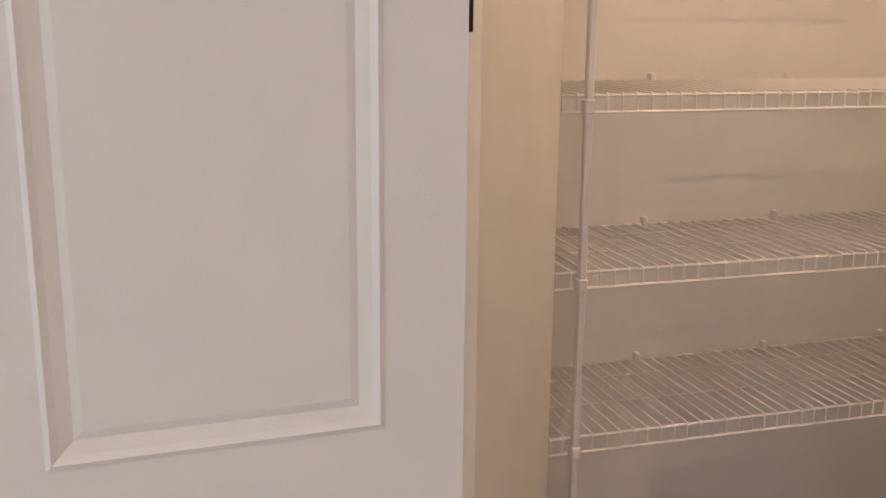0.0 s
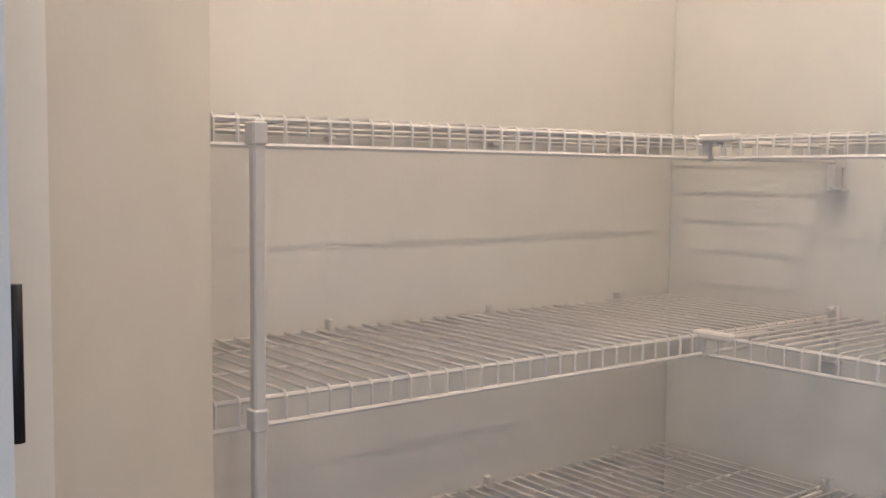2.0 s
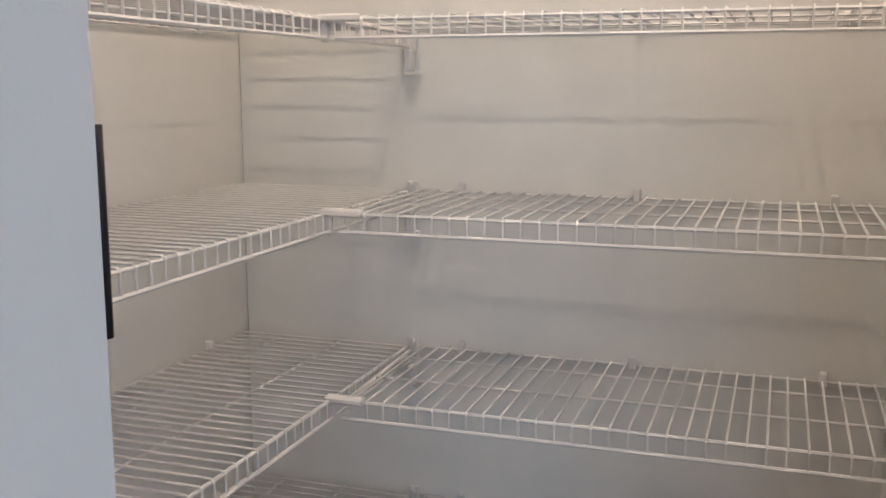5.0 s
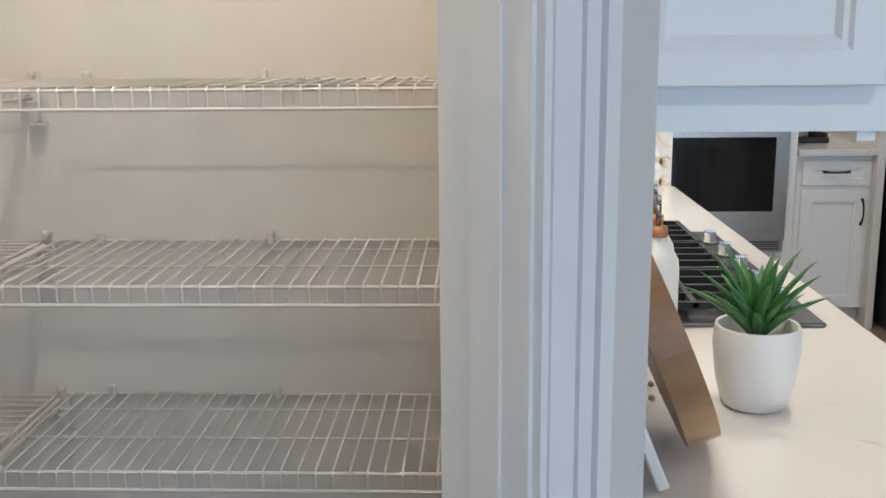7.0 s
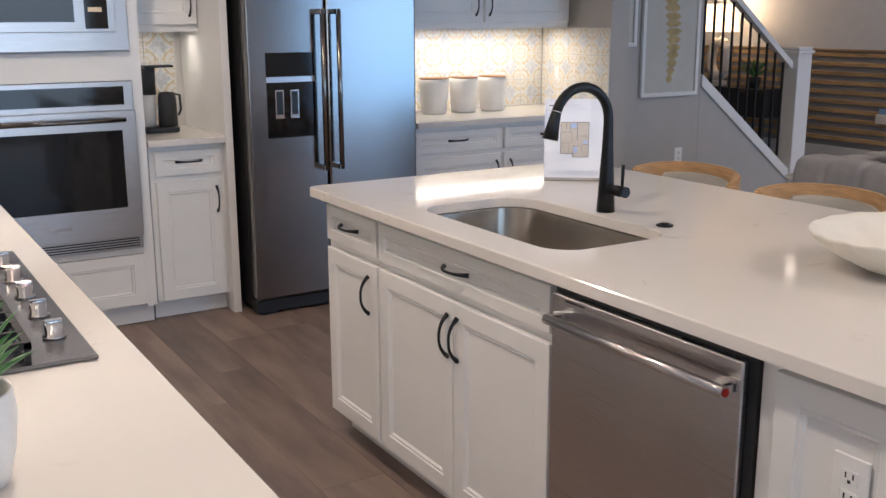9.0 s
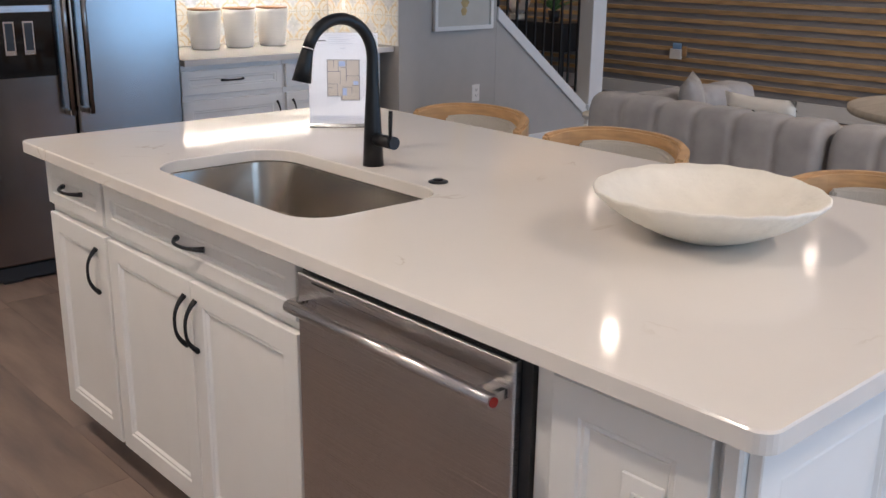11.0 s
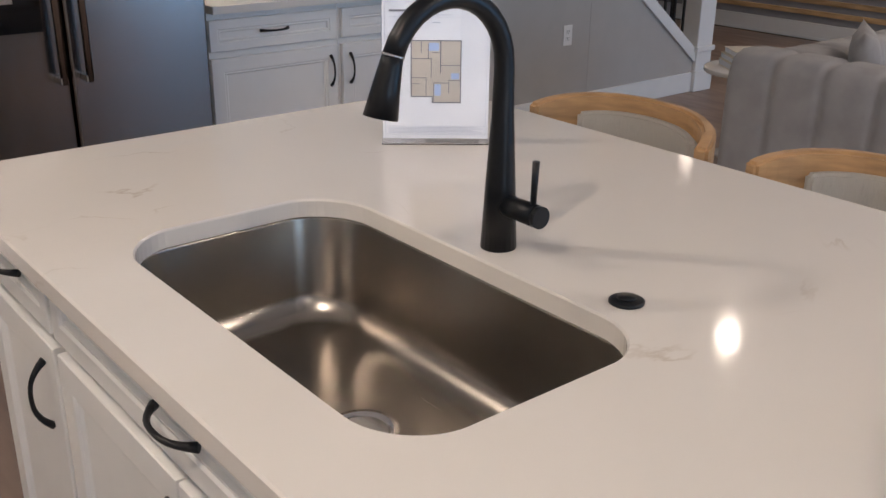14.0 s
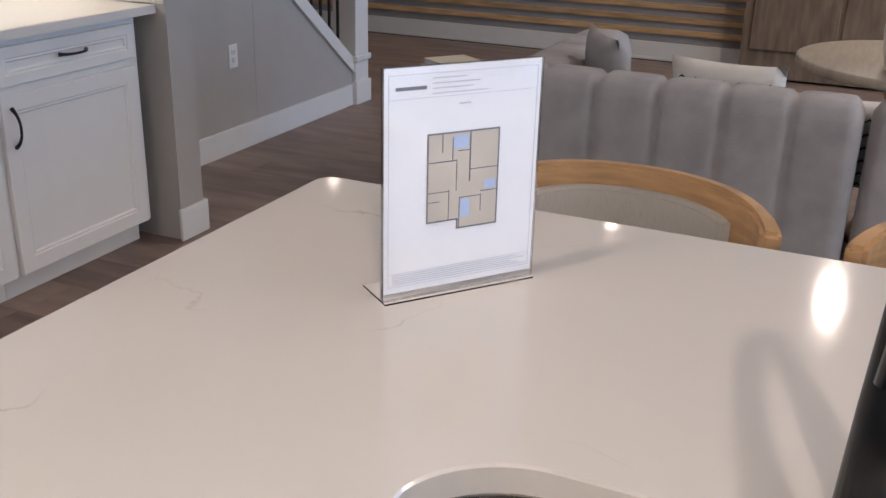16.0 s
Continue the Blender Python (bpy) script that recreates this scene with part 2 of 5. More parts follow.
# ---- mesh helpers ----
def bx(bm, x0, x1, y0, y1, z0, z1, bev=0.0, seg=1):
    v = [bm.verts.new((x, y, z)) for x in (x0, x1) for y in (y0, y1) for z in (z0, z1)]
    fs = [bm.faces.new([v[i] for i in q]) for q in ((0, 1, 3, 2), (4, 6, 7, 5), (0, 4, 5, 1), (2, 3, 7, 6), (0, 2, 6, 4), (1, 5, 7, 3))]
    if bev:
        es = {e for f in fs for e in f.edges}
        bmesh.ops.bevel(bm, geom=list(es), offset=bev, segments=seg, affect="EDGES", profile=0.5)


def tube(bm, pts, r, n=8, cap=True, flat=1.0):
    pts = [Vector(p) for p in pts]
    rs = r if isinstance(r, (list, tuple)) else [r] * len(pts)
    rings = []
    up = Vector((0, 0, 1))
    for i, p in enumerate(pts):
        d = (pts[min(i + 1, len(pts) - 1)] - pts[max(i - 1, 0)]).normalized()
        if i == 0:
            up = Vector((0, 0, 1)) if abs(d.z) < 0.9 else Vector((1, 0, 0))
        a = d.cross(up).normalized()
        b = a.cross(d).normalized()
        up = b
        rings.append([bm.verts.new(p + (a * math.cos(2 * math.pi * k / n) * flat + b * math.sin(2 * math.pi * k / n)) * rs[i]) for k in range(n)])
    for q, s in zip(rings, rings[1:]):
        for k in range(n):
            f = bm.faces.new((q[k], q[(k + 1) % n], s[(k + 1) % n], s[k]))
            f.smooth = n > 6
    if cap:
        bm.faces.new(rings[0][::-1])
        bm.faces.new(rings[-1])


def lathe(bm, prof, n=24, c=(0, 0, 0), sx=1.0, sy=1.0):
    rings = [[bm.verts.new((c[0] + r * sx * math.cos(2 * math.pi * k / n), c[1] + r * sy * math.sin(2 * math.pi * k / n), c[2] + z)) for k in range(n)] for r, z in prof]
    for q, s in zip(rings, rings[1:]):
        for k in range(n):
            f = bm.faces.new((q[k], q[(k + 1) % n], s[(k + 1) % n], s[k]))
            f.smooth = True
    if prof[0][0] > 0.0005:
        bm.faces.new(rings[0][::-1])
    if prof[-1][0] > 0.0005:
        bm.faces.new(rings[-1])


def prism(bm, poly, z0, z1):
    a = [bm.verts.new((x, y, z0)) for x, y in poly]
    b = [bm.verts.new((x, y, z1)) for x, y in poly]
    n = len(poly)
    bm.faces.new(a[::-1])
    bm.faces.new(b)
    for k in range(n):
        bm.faces.new((a[k], a[(k + 1) % n], b[(k + 1) % n], b[k]))


def extrude_xz(bm, poly, y0, y1):
    a = [bm.verts.new((x, y0, z)) for x, z in poly]
    b = [bm.verts.new((x, y1, z)) for x, z in poly]
    n = len(poly)
    bm.faces.new(a)
    bm.faces.new(b[::-1])
    for k in range(n):
        bm.faces.new((a[k], b[k], b[(k + 1) % n], a[(k + 1) % n]))


def done(name, bm, material):
    bmesh.ops.recalc_face_normals(bm, faces=bm.faces)
    me = bpy.data.meshes.new(name)
    bm.to_mesh(me)
    bm.free()
    me.materials.append(material)
    return me


def part(name, bm, material, parent=None, label=""):
    ob = new(name, done(name, bm, material))
    ob.parent = parent
    return tagged(ob, label) if label else ob


def thing(name, label, category, group="", at=(0, 0, 0), rz=0):
    e = new(name)
    e.empty_display_size = 0.05
    e.matrix_world = pose(*at, 0, 0, rz)
    return tagged(e, label, category, group)


def solid(name, bm, material, label="", category="", group=""):
    return tagged(new(name, done(name, bm, material)), label, category, group)


def structure(name, bm, material, label=""):
    return tagged(new(name, done(name, bm, material)), label, kind="structure")


def box(*a, **k):
    bm = bmesh.new()
    bx(bm, *a, **k)
    return bm


# ---- large structure ----
H = 2.74
# pantry and diagonal door wall: S2 turns a place along the wall and a depth behind its face into x, y
Q = math.sqrt(0.5)


def dg(s, d):
    """s metres along the diagonal wall from its foot near x + y = 0, d metres behind its face."""
    return ((s - d - 0.334) * Q, (s + d + 0.334) * Q)


WX = 1.06
OPEN_L, OPEN_R = 1.140, 1.750
DW = 0.105
cornerA = dg(1.914, 0.0)
floorbm = box(-0.4, 10.45, -3.1, 10.6, -0.12, -0.006)
floor = structure("floor", floorbm, M_GAP, "grey-brown wood-look vinyl plank floor")
structure("ceiling", box(-0.4, 10.45, -3.1, 10.6, H, H + 0.12), M_CEIL, "white flat ceiling with round recessed lights")
structure("wall_pantry_west", box(-0.33, -0.21, 0.6, 2.62, 0, H), M_PANTRY)
structure("wall_pantry_north", box(-0.208, 1.058, 2.505, 2.62, 0, H), M_PANTRY)
bm = bmesh.new()
prism(bm, [(-0.208, 1.337), (-0.208, 1.1), (0.30, 1.1), (0.30, 0.30 + 0.334 / Q), dg(OPEN_L - 0.012, 0.0), dg(OPEN_L - 0.012, 0.060), (0.181, 1.337)], 0, H)
structure("wall_pantry_south", bm, M_PANTRY)
bm = bmesh.new()
prism(bm, [dg(OPEN_R + 0.012, 0), cornerA, (cornerA[0], 1.688), (WX, 1.688), (WX, 2.503), (cornerA[0] - 0.115, 2.503), (cornerA[0] - 0.115, cornerA[0] - 0.115 + (0.334 + DW) / Q), dg(OPEN_R + 0.012, DW)], 0, H)
structure("wall_pantry_east", bm, M_WALL)
bm = bmesh.new()
prism(bm, [dg(OPEN_L - 0.012, 0), dg(OPEN_R + 0.012, 0), dg(OPEN_R + 0.012, DW), dg(OPEN_L - 0.012, DW)], 2.07, H)
structure("wall_pantry_header", bm, M_WALL)
structure("wall_range", box(WX - 0.115, WX, 2.622, 6.37, 0, H), M_WALL)
structure("wall_range_return", box(WX + 0.002, 1.66, 4.385, 4.50, 0, H), M_WALL)
structure("wall_west", box(0.18, 0.298, -3.0, 0.768, 0, H), M_WALL)
structure("wall_north", box(WX + 0.002, 5.72, 6.25, 6.37, 0, H), M_WALL)
structure("wall_partition", box(5.36, 5.50, 5.56, 6.248, 0, H), M_STAIRWALL)
structure("wall_stair", box(5.722, 6.72, 6.13, 6.248, 0, H), M_STAIRWALL, "greige stair wall with framed pictures")
structure("wall_stair_return", box(5.502, 5.72, 6.13, 6.248, 0, H), M_STAIRWALL)
bm = bmesh.new()
SK = lambda x: 1.033 - (x - 6.776) * 0.772
extrude_xz(bm, [(6.722, 0), (7.78, 0), (7.78, SK(7.78) - 0.09), (6.722, SK(6.722) - 0.09)], 6.13, 6.23)
structure("wall_stair_knee", bm, M_STAIRWALL)
structure("wall_east", box(10.30, 10.42, -3.0, 10.5, 0, H), M_WALL)
structure("wall_far_north", box(5.60, 10.298, 10.4, 10.52, 0, H), M_WALL)
structure("wall_behind_stair", box(5.60, 5.718, 6.372, 10.398, 0, H), M_WALL)
bm = bmesh.new()
for x0, x1, z0, z1 in ((0.18, 1.1, 0, H), (4.1, 7.1, 0, H), (10.1, 10.30, 0, H), (1.1, 4.1, 2.35, H), (7.1, 10.1, 2.35, H), (1.1, 4.1, 0, 0.15), (7.1, 10.1, 0, 0.15)):
    bx(bm, x0, x1, -3.1, -3.0, z0, z1)
structure("wall_south", bm, M_WALL)
for k, x0 in enumerate((1.1, 7.1)):
    w = thing("window", "white framed patio window in the south wall", "window", at=(x0, -3.05, 0.15))
    bm = bmesh.new()
    for a, b, c, d in ((0.002, 2.998, 0.002, 0.07), (0.002, 2.998, 2.13, 2.198), (0.002, 0.07, 0.07, 2.13), (2.93, 2.998, 0.07, 2.13), (1.46, 1.54, 0.07, 2.13)):
        bx(bm, a, b, -0.03, 0.03, c, d)
    part("window_frame", bm, M_TRIM, w)

# trim round the pantry opening: jambs, stops and casings
jamb = thing("door_frame", "white painted door frame and moulded casing of the pantry", "door frame", at=(0, 0, 0))


def diag_box(bm, s0, s1, d0, d1, z0, z1):
    prism(bm, [dg(s0, d0), dg(s1, d0), dg(s1, d1), dg(s0, d1)], z0, z1)


for s0, s1, dj in ((OPEN_L - 0.012, OPEN_L, 0.060), (OPEN_R, OPEN_R + 0.012, DW)):
    bm = bmesh.new()
    diag_box(bm, s0, s1, 0, dj, 0, 2.05)
    part("jamb", bm, M_TRIM, jamb)
bm = bmesh.new()
diag_box(bm, OPEN_R - 0.004, OPEN_R - 0.0002, 0.03, 0.065, 0, 2.05)
part("door_stop", bm, M_TRIM, jamb)


def casing(bm, s0, s1, z0, z1):
    w = s1 - s0
    for f0, f1, d in ((0.0, 0.10, 0.009), (0.10, 0.45, 0.012), (0.45, 0.52, 0.009), (0.52, 0.72, 0.014), (0.72, 0.78, 0.011), (0.78, 1.0, 0.018)):
        diag_box(bm, s0 + w * f0, s0 + w * f1, -d, 0, z0, z1)


bm = bmesh.new()
casing(bm, OPEN_R + 0.005, OPEN_R + 0.088, 0, 2.135)
part("casing", bm, M_TRIM, jamb)
bm = bmesh.new()
casing(bm, OPEN_L - 0.005, OPEN_L - 0.088, 0, 2.135)
part("casing", bm, M_TRIM, jamb)
bm = bmesh.new()
diag_box(bm, OPEN_L - 0.005, OPEN_R + 0.005, -0.016, 0, 2.052, 2.135)
part("casing", bm, M_TRIM, jamb)


def rings(bm, w, h, prof, x=0.0, z=0.0, y=0.0, close_back=True):
    """A panelled front facing -y: nested rectangles, each inset and set back by the profile."""
    rs = []
    for ins, dep in prof:
        rs.append([bm.verts.new((x + a, y + dep, z + c)) for a, c in ((ins, ins), (w - ins, ins), (w - ins, h - ins), (ins, h - ins))])
    for q, s in zip(rs, rs[1:]):
        for k in range(4):
            bm.faces.new((q[k], q[(k + 1) % 4], s[(k + 1) % 4], s[k]))
    bm.faces.new(rs[-1])
    bm.faces.new(rs[0][::-1])


def front_prof(t=0.02, rail=0.052):
    return [(0, t), (0, 0.002), (0.002, 0), (rail, 0), (rail + 0.004, 0.004), (rail + 0.010, 0.003), (rail + 0.016, 0.009)]


# the open pantry door: two stacked raised panels, leaf standing out from the left jamb
DOOR_W = 0.575
leaf = thing("door_1", "white painted two-panel pantry door standing open", "door", at=(0.583, 1.050, 0.0), rz=93)
bm = bmesh.new()
bx(bm, -DOOR_W, -0.0, 0.006, 0.034, 0.012, 2.03)
part("door_leaf", bm, M_DOOR, leaf)
bm = bmesh.new()
zs = ((0.012, 0.21), (0.63, 0.735), (1.90, 2.03))
for z0, z1 in zs:
    bx(bm, -DOOR_W + 0.1, -0.1, 0.0, 0.0058, z0, z1)
bx(bm, -DOOR_W, -DOOR_W + 0.1, 0.0, 0.0058, 0.012, 2.03)
bx(bm, -0.1, -0.0, 0.0, 0.0058, 0.012, 2.03)
part("door_rails", bm, M_DOOR, leaf)
for z0, z1 in ((0.21, 0.63), (0.735, 1.90)):
    bm = bmesh.new()
    rings(bm, DOOR_W - 0.2, z1 - z0, [(0, 0.0055), (0.0, -0.001), (0.006, -0.003), (0.014, 0.001), (0.030, 0.005), (0.040, 0.003), (0.046, 0.003)], x=-DOOR_W + 0.1, z=z0)
    part("raised_panel", bm, M_DOOR, leaf)
for hz in (0.25, 1.195, 1.80):
    bm = bmesh.new()
    bx(bm, 0.0002, 0.003, 0.008, 0.030, hz, hz + 0.078, bev=0.001)
    tube(bm, [(0.003, 0.003, hz), (0.003, 0.003, hz + 0.078)], 0.0034, 8)
    part("hinge", bm, M_BLACK, leaf, "black steel butt hinge")

# baseboards
bm = bmesh.new()
bx(bm, 5.345, 5.515, 5.545, 5.56, 0, 0.13, bev=0.003)
bx(bm, 5.50, 5.516, 5.56, 6.115, 0, 0.13)
bx(bm, 5.516, 7.74, 6.114, 6.13, 0, 0.13, bev=0.003)
structure("baseboard", bm, M_TRIM)
bm = bmesh.new()
bx(bm, 10.28, 10.298, 3.95, 10.39, 0, 0.14, bev=0.004)
bx(bm, 10.272, 10.28, 3.95, 10.39, 0, 0.02)
structure("baseboard", bm, M_TRIM)
structure("baseboard", box(0.298, 0.314, -2.9, 0.5, 0, 0.13), M_TRIM)


# ---- wire shelves ----
PITCH = 0.0275
DEP = 0.358
LEVELS = (1.387, 1.092, 0.790, 0.485)


def wire_mesh():
    bm = bmesh.new()
    tube(bm, [(0.004, 0, 0.002), (DEP - 0.004, 0, 0.002), (DEP, 0, -0.003), (DEP, 0, -0.030)], 0.0020, 5)
    return done("deck_wire", bm, M_WIRE)


WIRE = wire_mesh()


def wire_shelf(length, at, rz, label, first_lip=0):
    """Runs along +y from its origin, front at x = DEP."""
    t = thing("wire_shelf", label, "shelf", "ventilated shelves of the pantry", at=at, rz=rz)
    n = int((length - 0.012) / PITCH)
    off = (length - n * PITCH) / 2
    for k in range(n + 1):
        w = new("deck_wire", WIRE)
        w.parent = t
        w.location = (0, off + k * PITCH, 0)
    for x, z, r in ((0.004, -0.001, 0.0026), (0.083, -0.0025, 0.0024), (0.215, -0.0025, 0.0024), (DEP - 0.004, -0.0025, 0.0032), (DEP + 0.001, -0.030, 0.0032)):
        bm = bmesh.new()
        tube(bm, [(x, 0, z), (x, length, z)], r, 6)
        part("rail", bm, M_WIRE, t)
    y = 0.366 if not first_lip else first_lip
    while y < length - 0.02:
        bm = bmesh.new()
        bx(bm, -0.004, 0.012, y - 0.006, y + 0.006, -0.008, 0.016, bev=0.002)
        tube(bm, [(0.001, y, 0.010), (0.010, y, 0.012)], 0.004, 6)
        part("wall_clip", bm, M_WIRE, t)
        y += 0.322
    return t


for z in LEVELS:
    wire_shelf(2.495 - 1.340, (-0.208, 1.340, z), 0, "white ventilated wire shelf on the pantry side wall")
    b = wire_shelf(0.828, (0.167, 2.503, z), 90, "white ventilated wire shelf along the back wall of the pantry", 0.088)
    b.matrix_world = Matrix(((0, 1, 0, 0.167), (-1, 0, 0, 2.503), (0, 0, 1, z), (0, 0, 0, 1)))
    # corner bracket on the back wall
    c = thing("shelf_bracket", "white steel corner bracket under a wire shelf", "bracket", "shelf brackets of the pantry", at=(0.156, 2.502, z))
    bm = bmesh.new()
    bx(bm, -0.010, 0.010, -0.006, 0.002, -0.040, 0.018, bev=0.002)
    tube(bm, [(0, -0.006, 0.012), (0, -0.020, 0.010)], 0.006, 8)
    part("plate", bm, M_WIRE, c)
    bm = bmesh.new()
    bx(bm, -0.005, 0.008, -0.030, -0.004, -0.075, -0.036, bev=0.002)
    bx(bm, -0.004, 0.022, -0.030, -0.004, -0.080, -0.075, bev=0.001)
    part("hook", bm, M_POLE, c)
    bm = bmesh.new()
    tube(bm, [(0.0, -0.02, -0.006), (0.012, -0.360, -0.006)], 0.0035, 6)
    part("arm", bm, M_WIRE, c)
    j = thing("shelf_joiner", "white plastic joiner where two wire shelves meet", "joiner", "joiners of the wire shelves", at=(0.150, 2.147, z))
    bm = bmesh.new()
    bx(bm, -0.012, 0.055, -0.010, 0.010, -0.006, 0.006, bev=0.003)
    part("clip", bm, M_WIRE, j)
    bm = bmesh.new()
    bx(bm, -0.008, 0.004, -0.004, 0.008, -0.036, -0.006, bev=0.002)
    part("hook", bm, M_WIRE, j)

pole = thing("support_pole", "white steel support pole in front of the wire shelves", "pole", at=(0.171, 1.392, 0))
bm = bmesh.new()
bx(bm, -0.0065, 0.0065, -0.0065, 0.0065, 0.0, 1.384, bev=0.002)
part("shaft", bm, M_POLE, pole)
for z in LEVELS:
    part("collar", box(-0.012, 0.0085, -0.0085, 0.0085, z - 0.030, z - 0.006, bev=0.002), M_POLE, pole)

fix = thing("ceiling_light", "round white flush ceiling light in the pantry", "light", at=(PANTRY_LAMP[0], PANTRY_LAMP[1], H))
bm = bmesh.new()
lathe(bm, [(0.09, 0.0), (0.09, -0.02), (0.06, -0.03)], 24)
part("canopy", bm, M_TRIM, fix)


# ---- cabinets ----
def pull(parent, x, y, z, L=0.128, vertical=True):
    """A black arched pull standing off a front that faces -y."""
    bm = bmesh.new()
    pts, rs = [], []
    for k in range(13):
        u = -1 + 2 * k / 12
        out = 0.030 * (1 - abs(u) ** 2.6) + 0.001
        a = u * L / 2
        pts.append((x, y - out, z + a) if vertical else (x + a, y - out, z))
        rs.append(0.0042 + 0.0034 * abs(u) ** 3)
    tube(bm, pts, rs, 8)
    return part("handle", bm, M_BLACK, parent, "black arched pull")


def front(parent, name, x0, x1, z0, z1, y=0.0, handle=None, rail=0.052):
    bm = bmesh.new()
    rings(bm, x1 - x0, z1 - z0, front_prof(rail=rail), x=x0, z=z0, y=y)
    d = part(name, bm, M_CAB, parent)
    if handle:
        kind, hx, hz = handle
        pull(d, hx, y, hz, vertical=(kind == "v"))
    return d


def carcass(parent, x0, x1, depth, z0, z1, y0=0.021, toe=True, name="body"):
    bm = bmesh.new()
    bx(bm, x0, x1, y0, depth, z0, z1)
    part(name, bm, M_CAB, parent)
    if toe:
        part("toe_kick", box(x0, x1, y0 + 0.065, depth, 0.002, z0 - 0.001), M_CAB, parent)


# island, fronts to -x: local x runs towards -y
GRP = "island base cabinets"
U = lambda lab: thing("base_cabinet", lab, "cabinet", GRP, at=(2.70, 3.965, 0), rz=-90)
c = U("narrow white island cabinet with a drawer and a door")
carcass(c, 0.0, 0.392, 0.62, 0.10, 0.882)
front(c, "drawer", 0.018, 0.385, 0.733, 0.855, handle=("h", 0.20, 0.80), rail=0.034)
front(c, "door", 0.018, 0.385, 0.100, 0.705, handle=("v", 0.330, 0.60))
c = U("white sink cabinet with a false drawer and two doors")
bm = bmesh.new()
bx(bm, 0.394, 1.300, 0.021, 0.045, 0.10, 0.882)
bx(bm, 0.394, 0.412, 0.045, 0.62, 0.10, 0.882)
bx(bm, 1.282, 1.300, 0.045, 0.62, 0.10, 0.882)
bx(bm, 0.412, 1.282, 0.045, 0.62, 0.10, 0.118)
part("body", bm, M_CAB, c)
part("toe_kick", box(0.394, 1.30, 0.086, 0.62, 0.002, 0.099), M_CAB, c)
front(c, "drawer", 0.404, 1.293, 0.733, 0.855, handle=("h", 0.868, 0.80), rail=0.034)
front(c, "door", 0.404, 0.846, 0.100, 0.705, handle=("v", 0.823, 0.60))
front(c, "door", 0.851, 1.293, 0.100, 0.705, handle=("v", 0.875, 0.60))
c = U("white end panel of the island with a power outlet")
carcass(c, 1.925, 2.285, 0.62, 0.10, 0.882)
front(c, "panel", 1.972, 2.248, 0.100, 0.852)
part("corner_post", box(2.262, 2.288, 0.001, 0.02, 0.10, 0.882, bev=0.003), M_CAB, c)
# near end, facing -y
c = thing("base_cabinet", "white island end cabinet with two closed doors", "cabinet", GRP, at=(2.705, 1.655, 0), rz=0)
carcass(c, 0.0, 0.905, 0.022, 0.10, 0.882, toe=False)
front(c, "door", 0.012, 0.447, 0.100, 0.852, handle=("v", 0.418, 0.72))
front(c, "door", 0.453, 0.890, 0.100, 0.852, handle=("v", 0.482, 0.72))
structure_knee = thing("kitchen_island_panel", "white panelled back of the island under the overhang", "panel", at=(3.56, 1.66, 0))
part("panel", box(0, 0.05, 0.02, 2.30, 0.0, 0.882), M_CAB, structure_knee)

# dishwasher
dw = thing("dishwasher", "stainless steel dishwasher with a bar handle, closed", "dishwasher", at=(2.70, 3.965, 0), rz=-90)
part("body", box(1.303, 1.922, 0.012, 0.60, 0.10, 0.8815), M_DARK, dw)
part("toe_kick", box(1.303, 1.922, 0.075, 0.60, 0.002, 0.098), M_DARK, dw)
bm = bmesh.new()
bx(bm, 1.309, 1.900, -0.006, 0.0115, 0.115, 0.846, bev=0.004, seg=2)
dwd = part("door", bm, M_STEELH, dw)
part("vent_slot", box(1.36, 1.43, -0.0075, -0.0055, 0.833, 0.8365), M_DARK, dw)
part("badge", box(1.56, 1.66, -0.0075, -0.0055, 0.20, 0.212), M_CHROME, dw)
bm = bmesh.new()
tube(bm, [(1.345, -0.052, 0.795), (1.90, -0.052, 0.795)], 0.0125, 14)
part("handle", bm, M_STEELH, dw, "stainless bar handle")
for hx in (1.35, 1.868):
    bm = bmesh.new()
    bx(bm, hx - 0.012, hx + 0.024, -0.052, -0.002, 0.783, 0.807, bev=0.004)
    part("handle_mount", bm, M_CHROME, dw)
bm = bmesh.new()
tube(bm, [(1.8995, -0.052, 0.795), (1.903, -0.052, 0.795)], 0.0085, 14)
part("badge", bm, M_RED, dw)

# island worktop with the sink cut out
SX0, SX1, SY0, SY1 = 2.774, 3.170, 2.744, 3.436


def sink_line(grow=0.0, n=10):
    x0, x1, y0, y1, r = SX0 - grow, SX1 + grow, SY0 - grow, SY1 + grow, 0.085 + grow
    pts = []
    for cx, cy, a0 in ((x1 - r, y1 - r, 0), (x0 + r, y1 - r, 90), (x0 + r, y0 + r, 180), (x1 - r, y0 + r, 270)):
        for k in range(n + 1):
            a = radians(a0 + 90 * k / n)
            pts.append((cx + r * math.cos(a), cy + r * math.sin(a)))
    mx, half = (x0 + x1) / 2, (x1 - x0) / 2
    out = []
    for x, y in pts:
        bulge = 0.035 * max(0, 1 - ((x - mx) / half) ** 2)
        if y > (y0 + y1) / 2 and y > y1 - r:
            y += bulge
        elif y < y0 + r:
            y -= bulge * 0.4
        out.append((x, y))
    return out


def rounded(x0, x1, y0, y1, r, n=6):
    pts = []
    for cx, cy, a0 in ((x1 - r, y1 - r, 0), (x0 + r, y1 - r, 90), (x0 + r, y0 + r, 180), (x1 - r, y0 + r, 270)):
        for k in range(n + 1):
            a = radians(a0 + 90 * k / n)
            pts.append((cx + r * math.cos(a), cy + r * math.sin(a)))
    return pts


